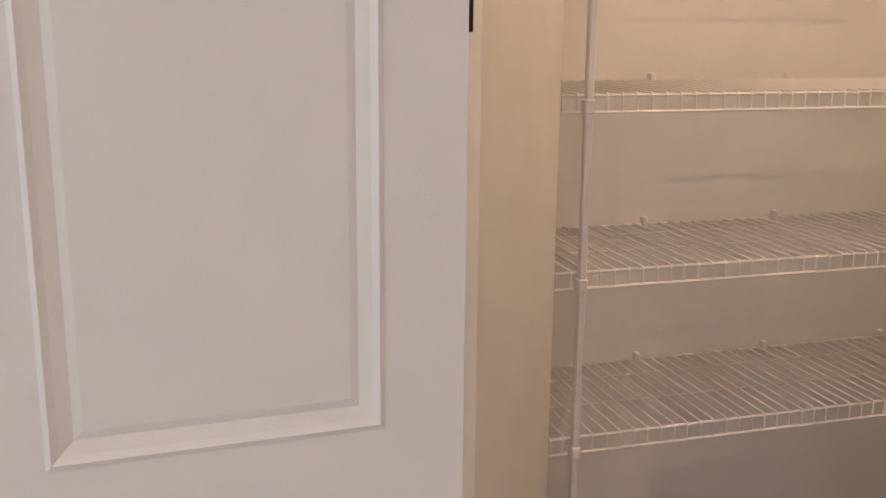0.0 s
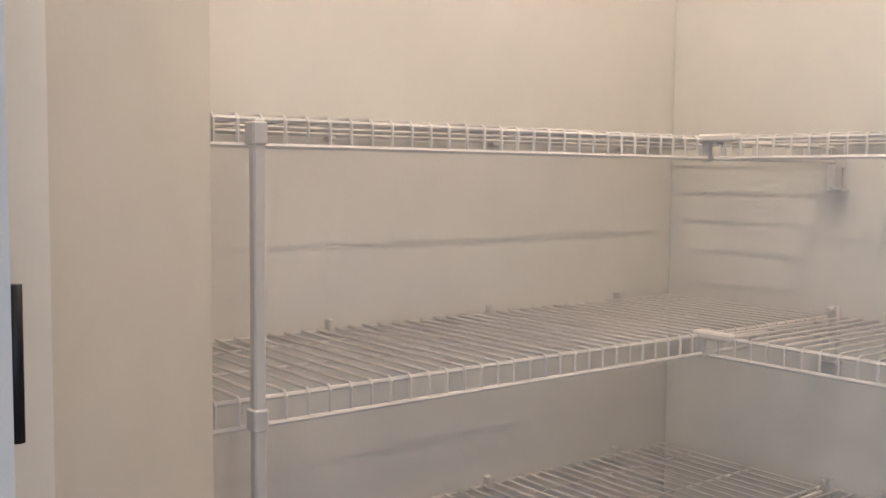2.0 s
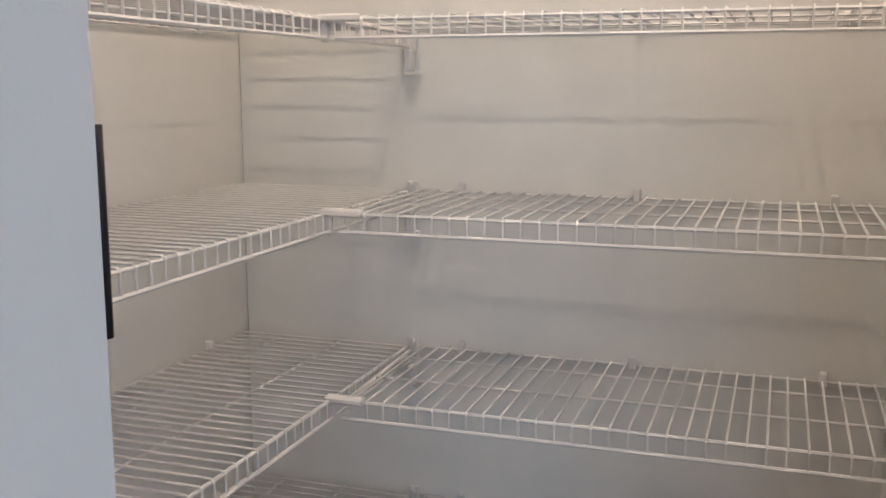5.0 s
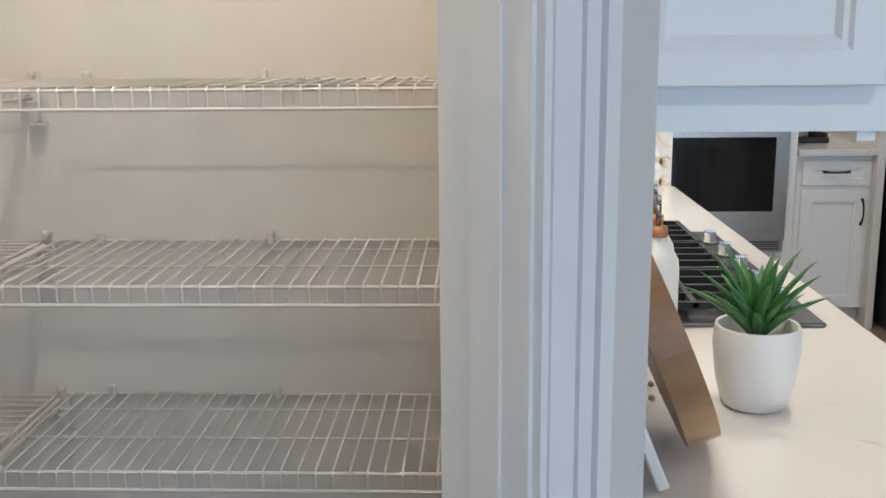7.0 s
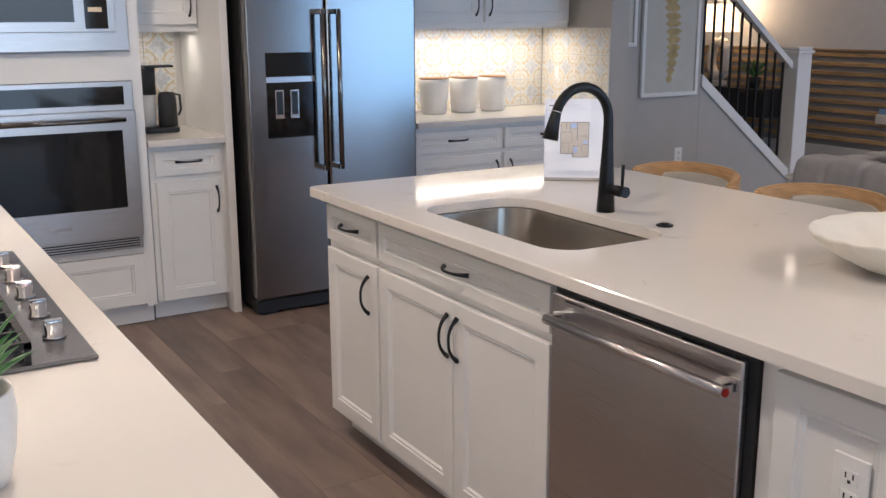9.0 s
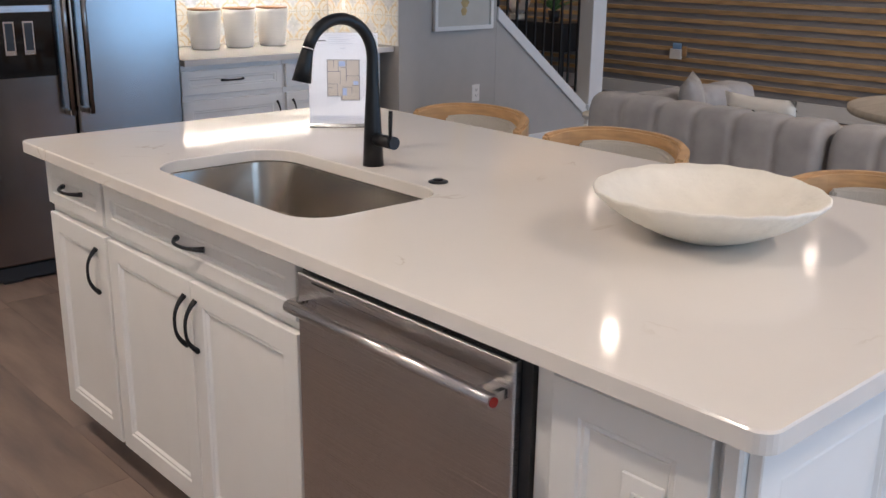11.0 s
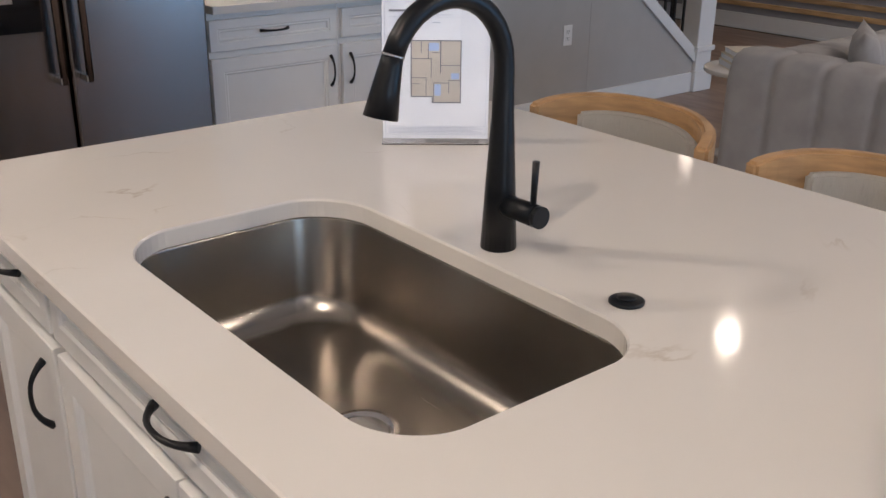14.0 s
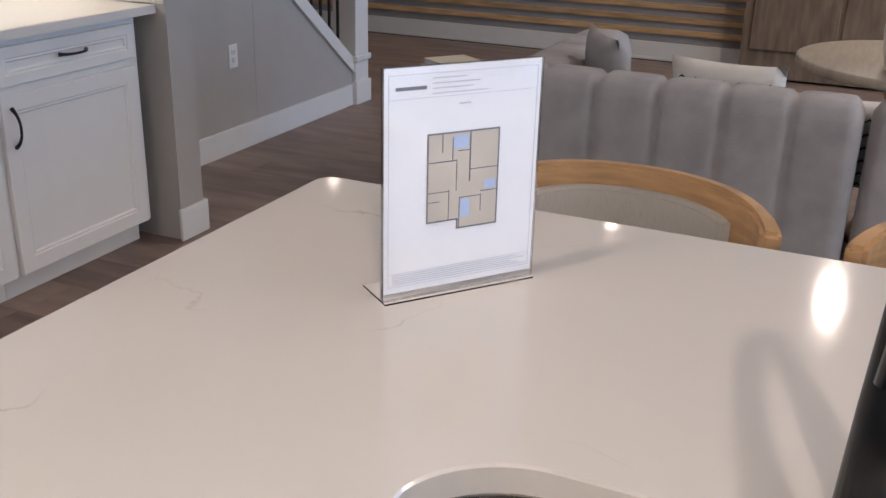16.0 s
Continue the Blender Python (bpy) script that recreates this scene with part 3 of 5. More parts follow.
def slab(bm, outer, inner, z0, z1, ch=0.003):
    """A worktop: an outline with a hole, eased top edges."""
    def loop(pts, z, dx=0.0):
        cx = sum(p[0] for p in pts) / len(pts)
        cy = sum(p[1] for p in pts) / len(pts)
        return [bm.verts.new((x + dx * (1 if x > cx else -1), y + dx * (1 if y > cy else -1), z)) for x, y in pts]
    ot, om, ob_ = loop(outer, z1, -ch), loop(outer, z1 - ch), loop(outer, z0)
    def wall(a, b):
        n = len(a)
        for k in range(n):
            bm.faces.new((a[k], a[(k + 1) % n], b[(k + 1) % n], b[k]))
    wall(ot, om)
    wall(om, ob_)
    if inner is None:
        bm.faces.new(ot)
        bm.faces.new(ob_[::-1])
        return
    it, im, ib = loop(inner, z1, ch * 0.7), loop(inner, z1 - ch), loop(inner, z0)
    wall(it, im)
    wall(im, ib)
    for o, i in ((ot, it), (ob_, ib)):
        es = [bm.edges.get((l[k], l[(k + 1) % len(l)])) or bm.edges.new((l[k], l[(k + 1) % len(l)])) for l in (o, i) for k in range(len(l))]
        bmesh.ops.triangle_fill(bm, edges=es, use_beauty=True)


bm = bmesh.new()
slab(bm, rounded(2.650, 3.850, 1.615, 3.995, 0.03), sink_line(), 0.883, 0.914)
solid("island_worktop", bm, M_QUARTZ, "white quartz island worktop with faint brown veins and a sink cut-out", "worktop")

sink = thing("sink", "undermounted stainless steel sink, empty", "sink", at=(0, 0, 0))
bm = bmesh.new()
levels = [(0.012, 0.8825), (0.006, 0.8825), (0.004, 0.876), (0.000, 0.74), (-0.012, 0.712), (-0.035, 0.697), (-0.07, 0.692), (-0.10, 0.690)]
cx, cy = (SX0 + SX1) / 2, (SY0 + SY1) / 2
base = sink_line(0.0)
loops = []
for g, z in levels:
    row = []
    for x, y in base:
        fx = (SX1 - SX0) / 2
        fy = (SY1 - SY0) / 2
        row.append(bm.verts.new((cx + (x - cx) * (fx + g) / fx, cy + (y - cy) * (fy + g) / fy, z)))
    loops.append(row)
for a, b in zip(loops, loops[1:]):
    for k in range(len(a)):
        f = bm.faces.new((a[k], a[(k + 1) % len(a)], b[(k + 1) % len(a)], b[k]))
        f.smooth = True
bm.faces.new(loops[-1])
part("basin", bm, M_SINK, sink)
bm = bmesh.new()
lathe(bm, [(0.055, 0.691), (0.052, 0.694), (0.040, 0.694), (0.036, 0.688), (0.0, 0.687)], 24, c=(cx, cy, 0))
part("drain", bm, M_CHROME, sink)

# faucet
fa = thing("faucet", "matte black pull-down kitchen faucet on the island", "faucet", at=(3.226, 3.090, 0.914))
bm = bmesh.new()
R = 0.100
zc = 0.274
spine = [(0, 0, 0), (0, 0, 0.10), (0, 0, 0.20), (0, 0, zc)]
rad = [0.0275, 0.0225, 0.0165, 0.0145]
for k in range(1, 15):
    a = radians(160 * k / 14)
    spine.append((-R + R * math.cos(a), 0, zc + R * math.sin(a)))
    rad.append(0.0145)
tube(bm, spine, rad, 20)
part("spout", bm, M_FAUCET, fa)
ex, ez = spine[-1][0], spine[-1][2]
bm = bmesh.new()
tube(bm, [(ex, 0, ez), (ex - 0.004, 0, ez - 0.012), (ex - 0.011, 0, ez - 0.038), (ex - 0.021, 0, ez - 0.078)], [0.0145, 0.0155, 0.0185, 0.0235], 20)
part("spray_head", bm, M_FAUCET, fa)
bm = bmesh.new()
tube(bm, [(ex + 0.0005, 0, ez + 0.0015), (ex - 0.0005, 0, ez - 0.0015)], 0.0156, 20)
part("ring", bm, M_CHROME, fa)
bm = bmesh.new()
tube(bm, [(0, -0.01, 0.070), (0, -0.078, 0.070)], 0.0165, 16)
tube(bm, [(0, -0.079, 0.070), (0, -0.088, 0.070)], 0.0165, 16)
part("valve_body", bm, M_FAUCET, fa)
bm = bmesh.new()
tube(bm, [(0, -0.070, 0.080), (0, -0.072, 0.150)], [0.0045, 0.0055], 10)
part("lever", bm, M_FAUCET, fa)
bt = thing("air_switch", "small round black button set in the worktop", "button", at=(3.225, 2.836, 0.914))
bm = bmesh.new()
lathe(bm, [(0.024, 0.0005), (0.024, 0.004), (0.020, 0.006), (0.0, 0.006)], 24)
part("flange", bm, M_FAUCET, bt)
bm = bmesh.new()
lathe(bm, [(0.013, 0.0061), (0.013, 0.009), (0.0, 0.0095)], 20)
part("button", bm, M_FAUCET, bt)


# outlets
def outlet(at, rz, label, faces=2, w=0.072, h=0.118):
    t = thing("power_outlet", label, "outlet", "wall outlets", at=at, rz=rz)
    part("cover_plate", box(-w / 2, w / 2, -0.006, -0.0008, -h / 2, h / 2, bev=0.002), M_OUTLET, t)
    if faces:
        for s in (-1, 1):
            bm = bmesh.new()
            bx(bm, -0.017, 0.017, -0.0085, -0.0062, s * 0.0195 - 0.014, s * 0.0195 + 0.014, bev=0.002)
            f = part("socket", bm, M_OUTLET, t)
            bm = bmesh.new()
            bx(bm, -0.009, -0.006, -0.0092, -0.0086, s * 0.0195 - 0.001, s * 0.0195 + 0.009)
            bx(bm, 0.006, 0.009, -0.0092, -0.0086, s * 0.0195 - 0.001, s * 0.0195 + 0.009)
            bx(bm, -0.003, 0.003, -0.0092, -0.0086, s * 0.0195 - 0.010, s * 0.0195 - 0.004)
            part("slot", bm, M_DARK, f)
    else:
        part("rocker", box(-0.016, 0.016, -0.009, -0.0062, -0.033, 0.033, bev=0.002), M_OUTLET, t)
    return t


outlet((2.706, 1.822, 0.690), -90, "white double power outlet on the island panel")
outlet((6.53, 6.130, 0.49), 0, "white power outlet low on the stair wall")
outlet((5.358, 6.075, 1.13), -90, "white switch plate on the tiled side wall", 0)


# ---- range side ----
c = thing("base_cabinet", "white base cabinets under the cooktop worktop", "cabinet", "range base cabinets", at=(1.66, 1.735, 0), rz=90)
carcass(c, 0.0, 2.64, 0.585, 0.10, 0.882)
for k, (a, b) in enumerate(((0.01, 0.78), (0.79, 1.24), (1.25, 1.70), (1.71, 2.17), (2.18, 2.63))):
    front(c, "door", a, b, 0.10, 0.705)
    front(c, "drawer", a, b, 0.733, 0.855, rail=0.034)
part("end_panel", box(-0.02, -0.001, 0.01, 0.585, 0.0, 0.882), M_CAB, c)
bm = bmesh.new()
slab(bm, rounded(WX + 0.003, 1.693, 1.692, 4.382, 0.012), None, 0.883, 0.914)
solid("range_worktop", bm, M_QUARTZ, "white quartz worktop beside the gas cooktop", "worktop")

ct = thing("gas_cooktop", "stainless gas cooktop with black cast iron grates and five knobs", "cooktop", at=(1.08, 2.53, 0.914))
part("top_plate", box(0.0, 0.54, 0.0, 0.92, 0.0005, 0.009, bev=0.003), M_CTOP, ct)
for gy in (0.02, 0.315, 0.61):
    bm = bmesh.new()
    for x in (0.02, 0.155, 0.29, 0.425):
        bx(bm, x, x + 0.012, gy, gy + 0.285, 0.032, 0.044)
    for y in (gy, gy + 0.07, gy + 0.137, gy + 0.205, gy + 0.273):
        bx(bm, 0.02, 0.437, y, y + 0.012, 0.0325, 0.0445)
    for x in (0.022, 0.425):
        for y in (gy + 0.001, gy + 0.272):
            bx(bm, x, x + 0.010, y, y + 0.010, 0.0095, 0.033)
    part("grate", bm, M_IRON, ct)
for bx_, by_, br in ((0.12, 0.16, 0.045), (0.33, 0.16, 0.035), (0.22, 0.46, 0.06), (0.12, 0.75, 0.04), (0.33, 0.75, 0.05)):
    bm = bmesh.new()
    lathe(bm, [(br, 0.0095), (br, 0.020), (br * 0.8, 0.022), (br * 0.75, 0.028), (0, 0.029)], 20, c=(bx_, by_, 0))
    part("burner", bm, M_IRON, ct)
for k in range(5):
    bm = bmesh.new()
    y = 0.14 + k * 0.155
    lathe(bm, [(0.021, 0.0095), (0.021, 0.014), (0.015, 0.016), (0.0165, 0.034), (0.013, 0.037), (0, 0.037)], 18, c=(0.493, y, 0))
    bx(bm, 0.478, 0.508, y - 0.004, y + 0.004, 0.0372, 0.044, bev=0.001)
    part("knob", bm, M_CHROME, ct)

# upper cabinet with its panelled end
uc = thing("wall_cabinet", "white wall cabinet with a panelled end, closed", "cabinet", "wall cabinets", at=(1.36, 1.716, 0), rz=90)
part("body", box(0.0, 0.76, 0.0, 0.298, 1.385, 2.45), M_CAB, uc)
front(uc, "door", 0.005, 0.376, 1.387, 2.44, y=-0.021)
front(uc, "door", 0.381, 0.755, 1.387, 2.44, y=-0.021)
part("light_rail", box(0.0, 0.76, 0.002, 0.02, 1.350, 1.384), M_CAB, uc)
ue = thing("cabinet_end_panel", "white raised end panel on the wall cabinet", "panel", at=(1.06, 1.714, 0))
front(ue, "panel", 0.038, 0.295, 1.405, 2.44, y=-0.022, rail=0.034)
part("skin", box(0.002, 0.318, -0.0015, 0.0, 1.360, 2.45), M_CAB, ue)

# pot, bottles, boards
def leafy(bm, base, yaw, tilt, L, w):
    n = 7
    rows = []
    for i in range(n + 1):
        u = i / n
        wid = w * (0.55 + 0.9 * u - 1.45 * u * u) if u < 0.999 else 0.0008
        bend = tilt + 0.35 * u
        r = L * u
        out = r * math.sin(bend * 0.8)
        up = r * math.cos(bend * 0.8)
        c0 = Vector(base) + Vector((math.cos(yaw) * out, math.sin(yaw) * out, up))
        side = Vector((-math.sin(yaw), math.cos(yaw), 0))
        nrm = Vector((math.cos(yaw) * math.cos(bend), math.sin(yaw) * math.cos(bend), -math.sin(bend)))
        rows.append([bm.verts.new(c0 + side * wid / 2 - nrm * wid * 0.18), bm.verts.new(c0 + nrm * wid * 0.22), bm.verts.new(c0 - side * wid / 2 - nrm * wid * 0.18), bm.verts.new(c0 - nrm * wid * 0.02)])
    for a, b in zip(rows, rows[1:]):
        for k in range(4):
            f = bm.faces.new((a[k], a[(k + 1) % 4], b[(k + 1) % 4], b[k]))
            f.smooth = True
    bm.faces.new(rows[0])


def succulent(at, label, s=1.0, count=34, pot_r=0.052):
    p = thing("potted_succulent", label, "plant", at=at)
    bm = bmesh.new()
    lathe(bm, [(pot_r * 0.66, 0.0), (pot_r * 0.8, 0.006), (pot_r * 0.97, 0.045 * s), (pot_r * 1.06, 0.09 * s), (pot_r * 1.02, 0.115 * s), (pot_r * 1.0, 0.118 * s), (pot_r * 0.93, 0.116 * s), (pot_r * 0.93, 0.10 * s), (0, 0.10 * s)], 32)
    pot = part("pot", bm, M_CERAMIC, p, "white ribbed ceramic pot")
    rnd = random.Random(5)
    for k in range(count):
        f = k / count
        bm = bmesh.new()
        leafy(bm, (0.006 * math.cos(k * 2.4), 0.006 * math.sin(k * 2.4), 0.10 * s), k * 2.39996, 0.08 + 0.85 * f + rnd.uniform(-0.08, 0.10), (0.128 - 0.02 * f + rnd.uniform(-0.02, 0.012)) * s, 0.029 * s)
        part("leaf", bm, M_LEAF, p)
    return p


succulent((1.372, 2.125, 0.9145), "green spiky succulent in a white ribbed ceramic pot on the worktop", 1.07, 34, 0.060)


def pump_bottle(at, label):
    p = thing("pump_bottle", label, "bottle", "pump bottles by the cooktop", at=at)
    bm = bmesh.new()
    lathe(bm, [(0.034, 0.0), (0.037, 0.006), (0.038, 0.15), (0.036, 0.168), (0.026, 0.186), (0.016, 0.194), (0.014, 0.206), (0.0, 0.207)], 28)
    part("bottle", bm, M_CERAMIC, p)
    bm = bmesh.new()
    lathe(bm, [(0.0165, 0.2072), (0.0165, 0.223), (0.012, 0.226), (0, 0.226)], 20)
    part("collar", bm, M_COPPER, p)
    bm = bmesh.new()
    tube(bm, [(0, 0, 0.226), (0, 0, 0.262)], 0.0045, 10)
    tube(bm, [(0, 0, 0.2625), (0, 0, 0.278)], 0.0042, 10)
    tube(bm, [(0, -0.004, 0.274), (0, 0.026, 0.272)], 0.0035, 8)
    part("pump", bm, M_STEEL, p)
    return p


pump_bottle((1.268, 2.378, 0.9145), "white ceramic soap bottle with a copper pump")
pump_bottle((1.283, 2.500, 0.9145), "white ceramic oil bottle with a copper pump")

# round walnut board and white marble board lean on the wall
bd = thing("cutting_board", "round dark walnut cutting board leaning on the wall", "cutting board", at=(1.222, 1.90, 0.9145))
bm = bmesh.new()
rim = []
n = 40
for k in range(n):
    a = 2 * math.pi * k / n
    rim.append((0.18 * math.cos(a), 0.18 + 0.18 * math.sin(a)))
for t0, t1 in ((0.0, 0.044),):
    A_ = [bm.verts.new((0, y * 1.0, z)) for y, z in rim]
    B_ = [bm.verts.new((t1, y * 1.0, z)) for y, z in rim]
    bm.faces.new(A_)
    bm.faces.new(B_[::-1])
    for k in range(n):
        bm.faces.new((A_[k], B_[k], B_[(k + 1) % n], A_[(k + 1) % n]))
bmesh.ops.bevel(bm, geom=[e for e in bm.edges if len(e.link_faces) == 2 and e.calc_face_angle(0) > 1.2], offset=0.006, segments=2, affect="EDGES")
w = part("board", bm, M_WALNUT, bd)
bd.matrix_world = pose(1.236, 1.985, 0.9215, 0, -23, 0)
mb = thing("cutting_board", "white marble cutting board with a wooden end leaning on the wall", "cutting board", at=(1.15, 1.86, 0.9145))
part("slab", box(0.0, 0.015, -0.08, 0.10, 0.002, 0.122, bev=0.003), M_MARBLE, mb)
part("wood_end", box(0.0, 0.015, -0.08, 0.10, 0.123, 0.20, bev=0.003), M_WALNUT, mb)
mb.matrix_world = pose(1.178, 1.90, 0.9145, 0, -22, 0)
cr = thing("crock", "white ceramic utensil crock with wooden spoons", "crock", at=(1.175, 3.93, 0.9145))
bm = bmesh.new()
lathe(bm, [(0.050, 0), (0.054, 0.01), (0.054, 0.17), (0.050, 0.17), (0.050, 0.02), (0, 0.02)], 28)
part("jar", bm, M_CERAMIC, cr)
for k in range(4):
    bm = bmesh.new()
    a = k * 1.7
    tube(bm, [(0.01 * math.cos(a), 0.01 * math.sin(a), 0.03), (0.035 * math.cos(a), 0.035 * math.sin(a), 0.24)], [0.004, 0.012], 8)
    part("spoon", bm, M_OAK, cr)
tw = thing("wooden_bead_garland", "small string of light wooden beads on the worktop", "garland", at=(1.235, 2.16, 0.9145))
rnd = random.Random(3)
for k in range(14):
    bm = bmesh.new()
    a = k * 0.55
    bmesh.ops.create_icosphere(bm, subdivisions=1, radius=0.006, matrix=Matrix.Translation((0.03 * math.cos(a) * (1 + 0.04 * k), 0.045 * math.sin(a * 1.3), 0.006)))
    part("bead", bm, M_OAK, tw)


# ---- far kitchen wall ----
def far_cab(name, label, x0, x1, z0, z1, depth, yf, group, toe=True):
    t = thing(name, label, "cabinet", group, at=(x0, yf, 0))
    carcass(t, 0.0, x1 - x0, depth, z0, z1, toe=toe)
    return t


FY = 5.632
c = far_cab("base_cabinet", "white base cabinet, one drawer over one door, under the coffee corner", 2.545, 2.917, 0.10, 0.882, 0.60, FY, "far base cabinets")
front(c, "drawer", 0.025, 0.352, 0.733, 0.855, handle=("h", 0.19, 0.80), rail=0.034)
front(c, "door", 0.025, 0.352, 0.105, 0.705, handle=("v", 0.325, 0.60))
bm = bmesh.new()
slab(bm, rounded(2.535, 2.917, 5.60, 6.243, 0.004), None, 0.883, 0.914)
solid("coffee_worktop", bm, M_QUARTZ, "white quartz worktop of the coffee corner", "worktop")
solid("tall_side_panel", box(2.918, 2.958, 5.60, 6.245, 0.0, 2.45, bev=0.002), M_CAB, "tall white side panel next to the refrigerator", "panel")
for x0, x1, lab in ((3.990, 4.620, "white base cabinet with a drawer and a door beside the refrigerator"), (4.622, 5.290, "white base cabinet with a drawer and a door beside the wall")):
    c = far_cab("base_cabinet", lab, x0, x1, 0.10, 0.882, 0.60, FY, "far base cabinets")
    wdt = x1 - x0
    l, r = (0.03, wdt - 0.012) if x0 < 4.5 else (0.012, wdt - 0.03)
    front(c, "drawer", l, r, 0.733, 0.855, handle=("h", wdt / 2, 0.80), rail=0.034)
    front(c, "door", l, r, 0.105, 0.705, handle=("v", wdt - 0.048 if x0 < 4.5 else 0.05, 0.60))
bm = bmesh.new()
slab(bm, rounded(4.025, 5.356, 5.60, 6.243, 0.004), None, 0.883, 0.914)
solid("far_worktop", bm, M_QUARTZ, "white quartz worktop on the far cabinets", "worktop")
for x0, x1, lab in ((4.0, 4.655, "white wall cabinet over the far worktop"), (4.657, 5.32, "white wall cabinet over the far worktop"), (2.545, 2.917, "white wall cabinet over the coffee corner")):
    c = far_cab("wall_cabinet", lab, x0, x1, 1.42, 2.45, 0.33, 5.915, "wall cabinets", toe=False)
    wdt = x1 - x0
    front(c, "door", 0.02, wdt - 0.008, 1.455, 2.43, handle=("v", wdt - 0.045 if x0 != 4.657 else 0.05, 1.56))
c = far_cab("wall_cabinet", "white wall cabinet over the refrigerator", 2.962, 3.995, 1.84, 2.45, 0.60, 5.64, "wall cabinets", toe=False)
front(c, "door", 0.02, 0.50, 1.86, 2.43)
front(c, "door", 0.51, 1.01, 1.86, 2.43)

# oven tower
tw_ = thing("oven_tower", "white tall cabinet holding the wall oven and microwave", "cabinet", at=(1.68, 5.60, 0))
bm = bmesh.new()
bx(bm, 0.0, 0.85, 0.03, 0.64, 0.10, 2.45)
part("body", bm, M_CAB, tw_)
bm = bmesh.new()
for a, b, c0, d0 in ((0, 0.04, 0.1, 2.45), (0.80, 0.85, 0.1, 2.45), (0.04, 0.80, 1.205, 1.335), (0.04, 0.80, 0.375, 0.402)):
    bx(bm, a, b, 0.012, 0.029, c0, d0)
part("face_frame", bm, M_CAB, tw_)
front(tw_, "drawer", 0.045, 0.80, 0.115, 0.37, y=0.008)
part("toe_kick", box(0, 0.85, 0.09, 0.64, 0.002, 0.098), M_CAB, tw_)
ov = thing("wall_oven", "stainless wall oven with a black glass door, closed", "oven", at=(1.72, 5.60, 0.405))
part("frame", box(0.002, 0.758, -0.012, 0.028, 0.0, 0.798, bev=0.003), M_STEELH, ov)
part("control_glass", box(0.05, 0.715, -0.0155, -0.0125, 0.69, 0.775), M_GLASSB, ov)
part("door", box(0.003, 0.757, -0.040, -0.014, 0.065, 0.665, bev=0.003), M_STEELH, ov)
part("door_glass", box(0.07, 0.69, -0.0435, -0.0405, 0.21, 0.575), M_GLASSB, ov)
bm = bmesh.new()
tube(bm, [(0.06, -0.085, 0.625), (0.70, -0.085, 0.625)], 0.011, 12)
hh = part("handle", bm, M_STEEL, ov)
for hx in (0.075, 0.685):
    part("handle_mount", box(hx - 0.01, hx + 0.01, -0.085, -0.041, 0.616, 0.634, bev=0.002), M_CHROME, ov)
part("badge", box(0.33, 0.43, -0.0425, -0.0405, 0.125, 0.142), M_CHROME, ov)
bm = bmesh.new()
for k in range(4):
    bx(bm, 0.02, 0.74, -0.014, -0.0125, 0.012 + k * 0.012, 0.018 + k * 0.012)
part("vent", bm, M_DARK, ov)
mw = thing("microwave", "stainless built-in microwave with a dark glass door", "microwave", at=(1.72, 5.60, 1.34))
part("frame", box(0.002, 0.758, -0.012, 0.028, 0.0, 0.49, bev=0.003), M_STEELH, mw)
part("door", box(0.07, 0.70, -0.035, -0.013, 0.085, 0.43, bev=0.003), M_STEELH, mw)
part("door_glass", box(0.10, 0.52, -0.038, -0.0355, 0.13, 0.40), M_GLASSB, mw)
part("control_panel", box(0.565, 0.665, -0.038, -0.0355, 0.10, 0.41), M_GLASSB, mw)
part("display", box(0.58, 0.64, -0.0392, -0.0382, 0.175, 0.195), M_TILEGOLD, mw)

# refrigerator
fr = thing("refrigerator", "stainless side-by-side refrigerator with an ice dispenser, closed", "refrigerator", at=(2.995, 5.455, 0))
part("body", box(0.004, 0.93, 0.085, 0.74, 0.03, 1.77), M_DARK, fr)
for a, b in ((0.0, 0.413), (0.421, 0.934)):
    bm = bmesh.new()
    bx(bm, a, b, 0.0, 0.082, 0.085, 1.765, bev=0.010, seg=3)
    part("door", bm, M_STEEL, fr)
part("grille", box(0.0, 0.934, 0.02, 0.08, 0.012, 0.078, bev=0.004), M_DARK, fr)
for hx in (0.375, 0.462):
    bm = bmesh.new()
    tube(bm, [(hx, -0.058, 0.735), (hx, -0.058, 1.525)], 0.0125, 14)
    h = part("handle", bm, M_STEEL, fr, "stainless bar handle")
    for hz in (0.745, 1.515):
        part("handle_mount", box(hx - 0.013, hx + 0.013, -0.066, -0.0005, hz - 0.013, hz + 0.013, bev=0.003), M_CHROME, fr)
dp = part("dispenser", box(0.094, 0.345, -0.004, -0.0005, 1.205, 1.320), M_GLASSB, fr)
part("dispenser_trim", box(0.092, 0.347, -0.005, -0.0004, 1.178, 1.203), M_STEELH, fr)
bm = bmesh.new()
bx(bm, 0.094, 0.345, -0.003, -0.0005, 0.905, 1.176)
part("recess", bm, M_GLASSB, fr)
for px in (0.135, 0.215):
    bm = bmesh.new()
    bx(bm, px, px + 0.045, -0.0065, -0.0032, 1.00, 1.14, bev=0.001)
    pd = part("paddle", bm, M_CHROME, fr)
    part("paddle_face", box(px + 0.006, px + 0.039, -0.008, -0.0066, 1.02, 1.133), M_DARK, fr)
for fx in (0.06, 0.84):
    part("foot", box(fx - 0.03, fx + 0.05, 0.03, 0.08, 0.0, 0.0115), M_DARK, fr)


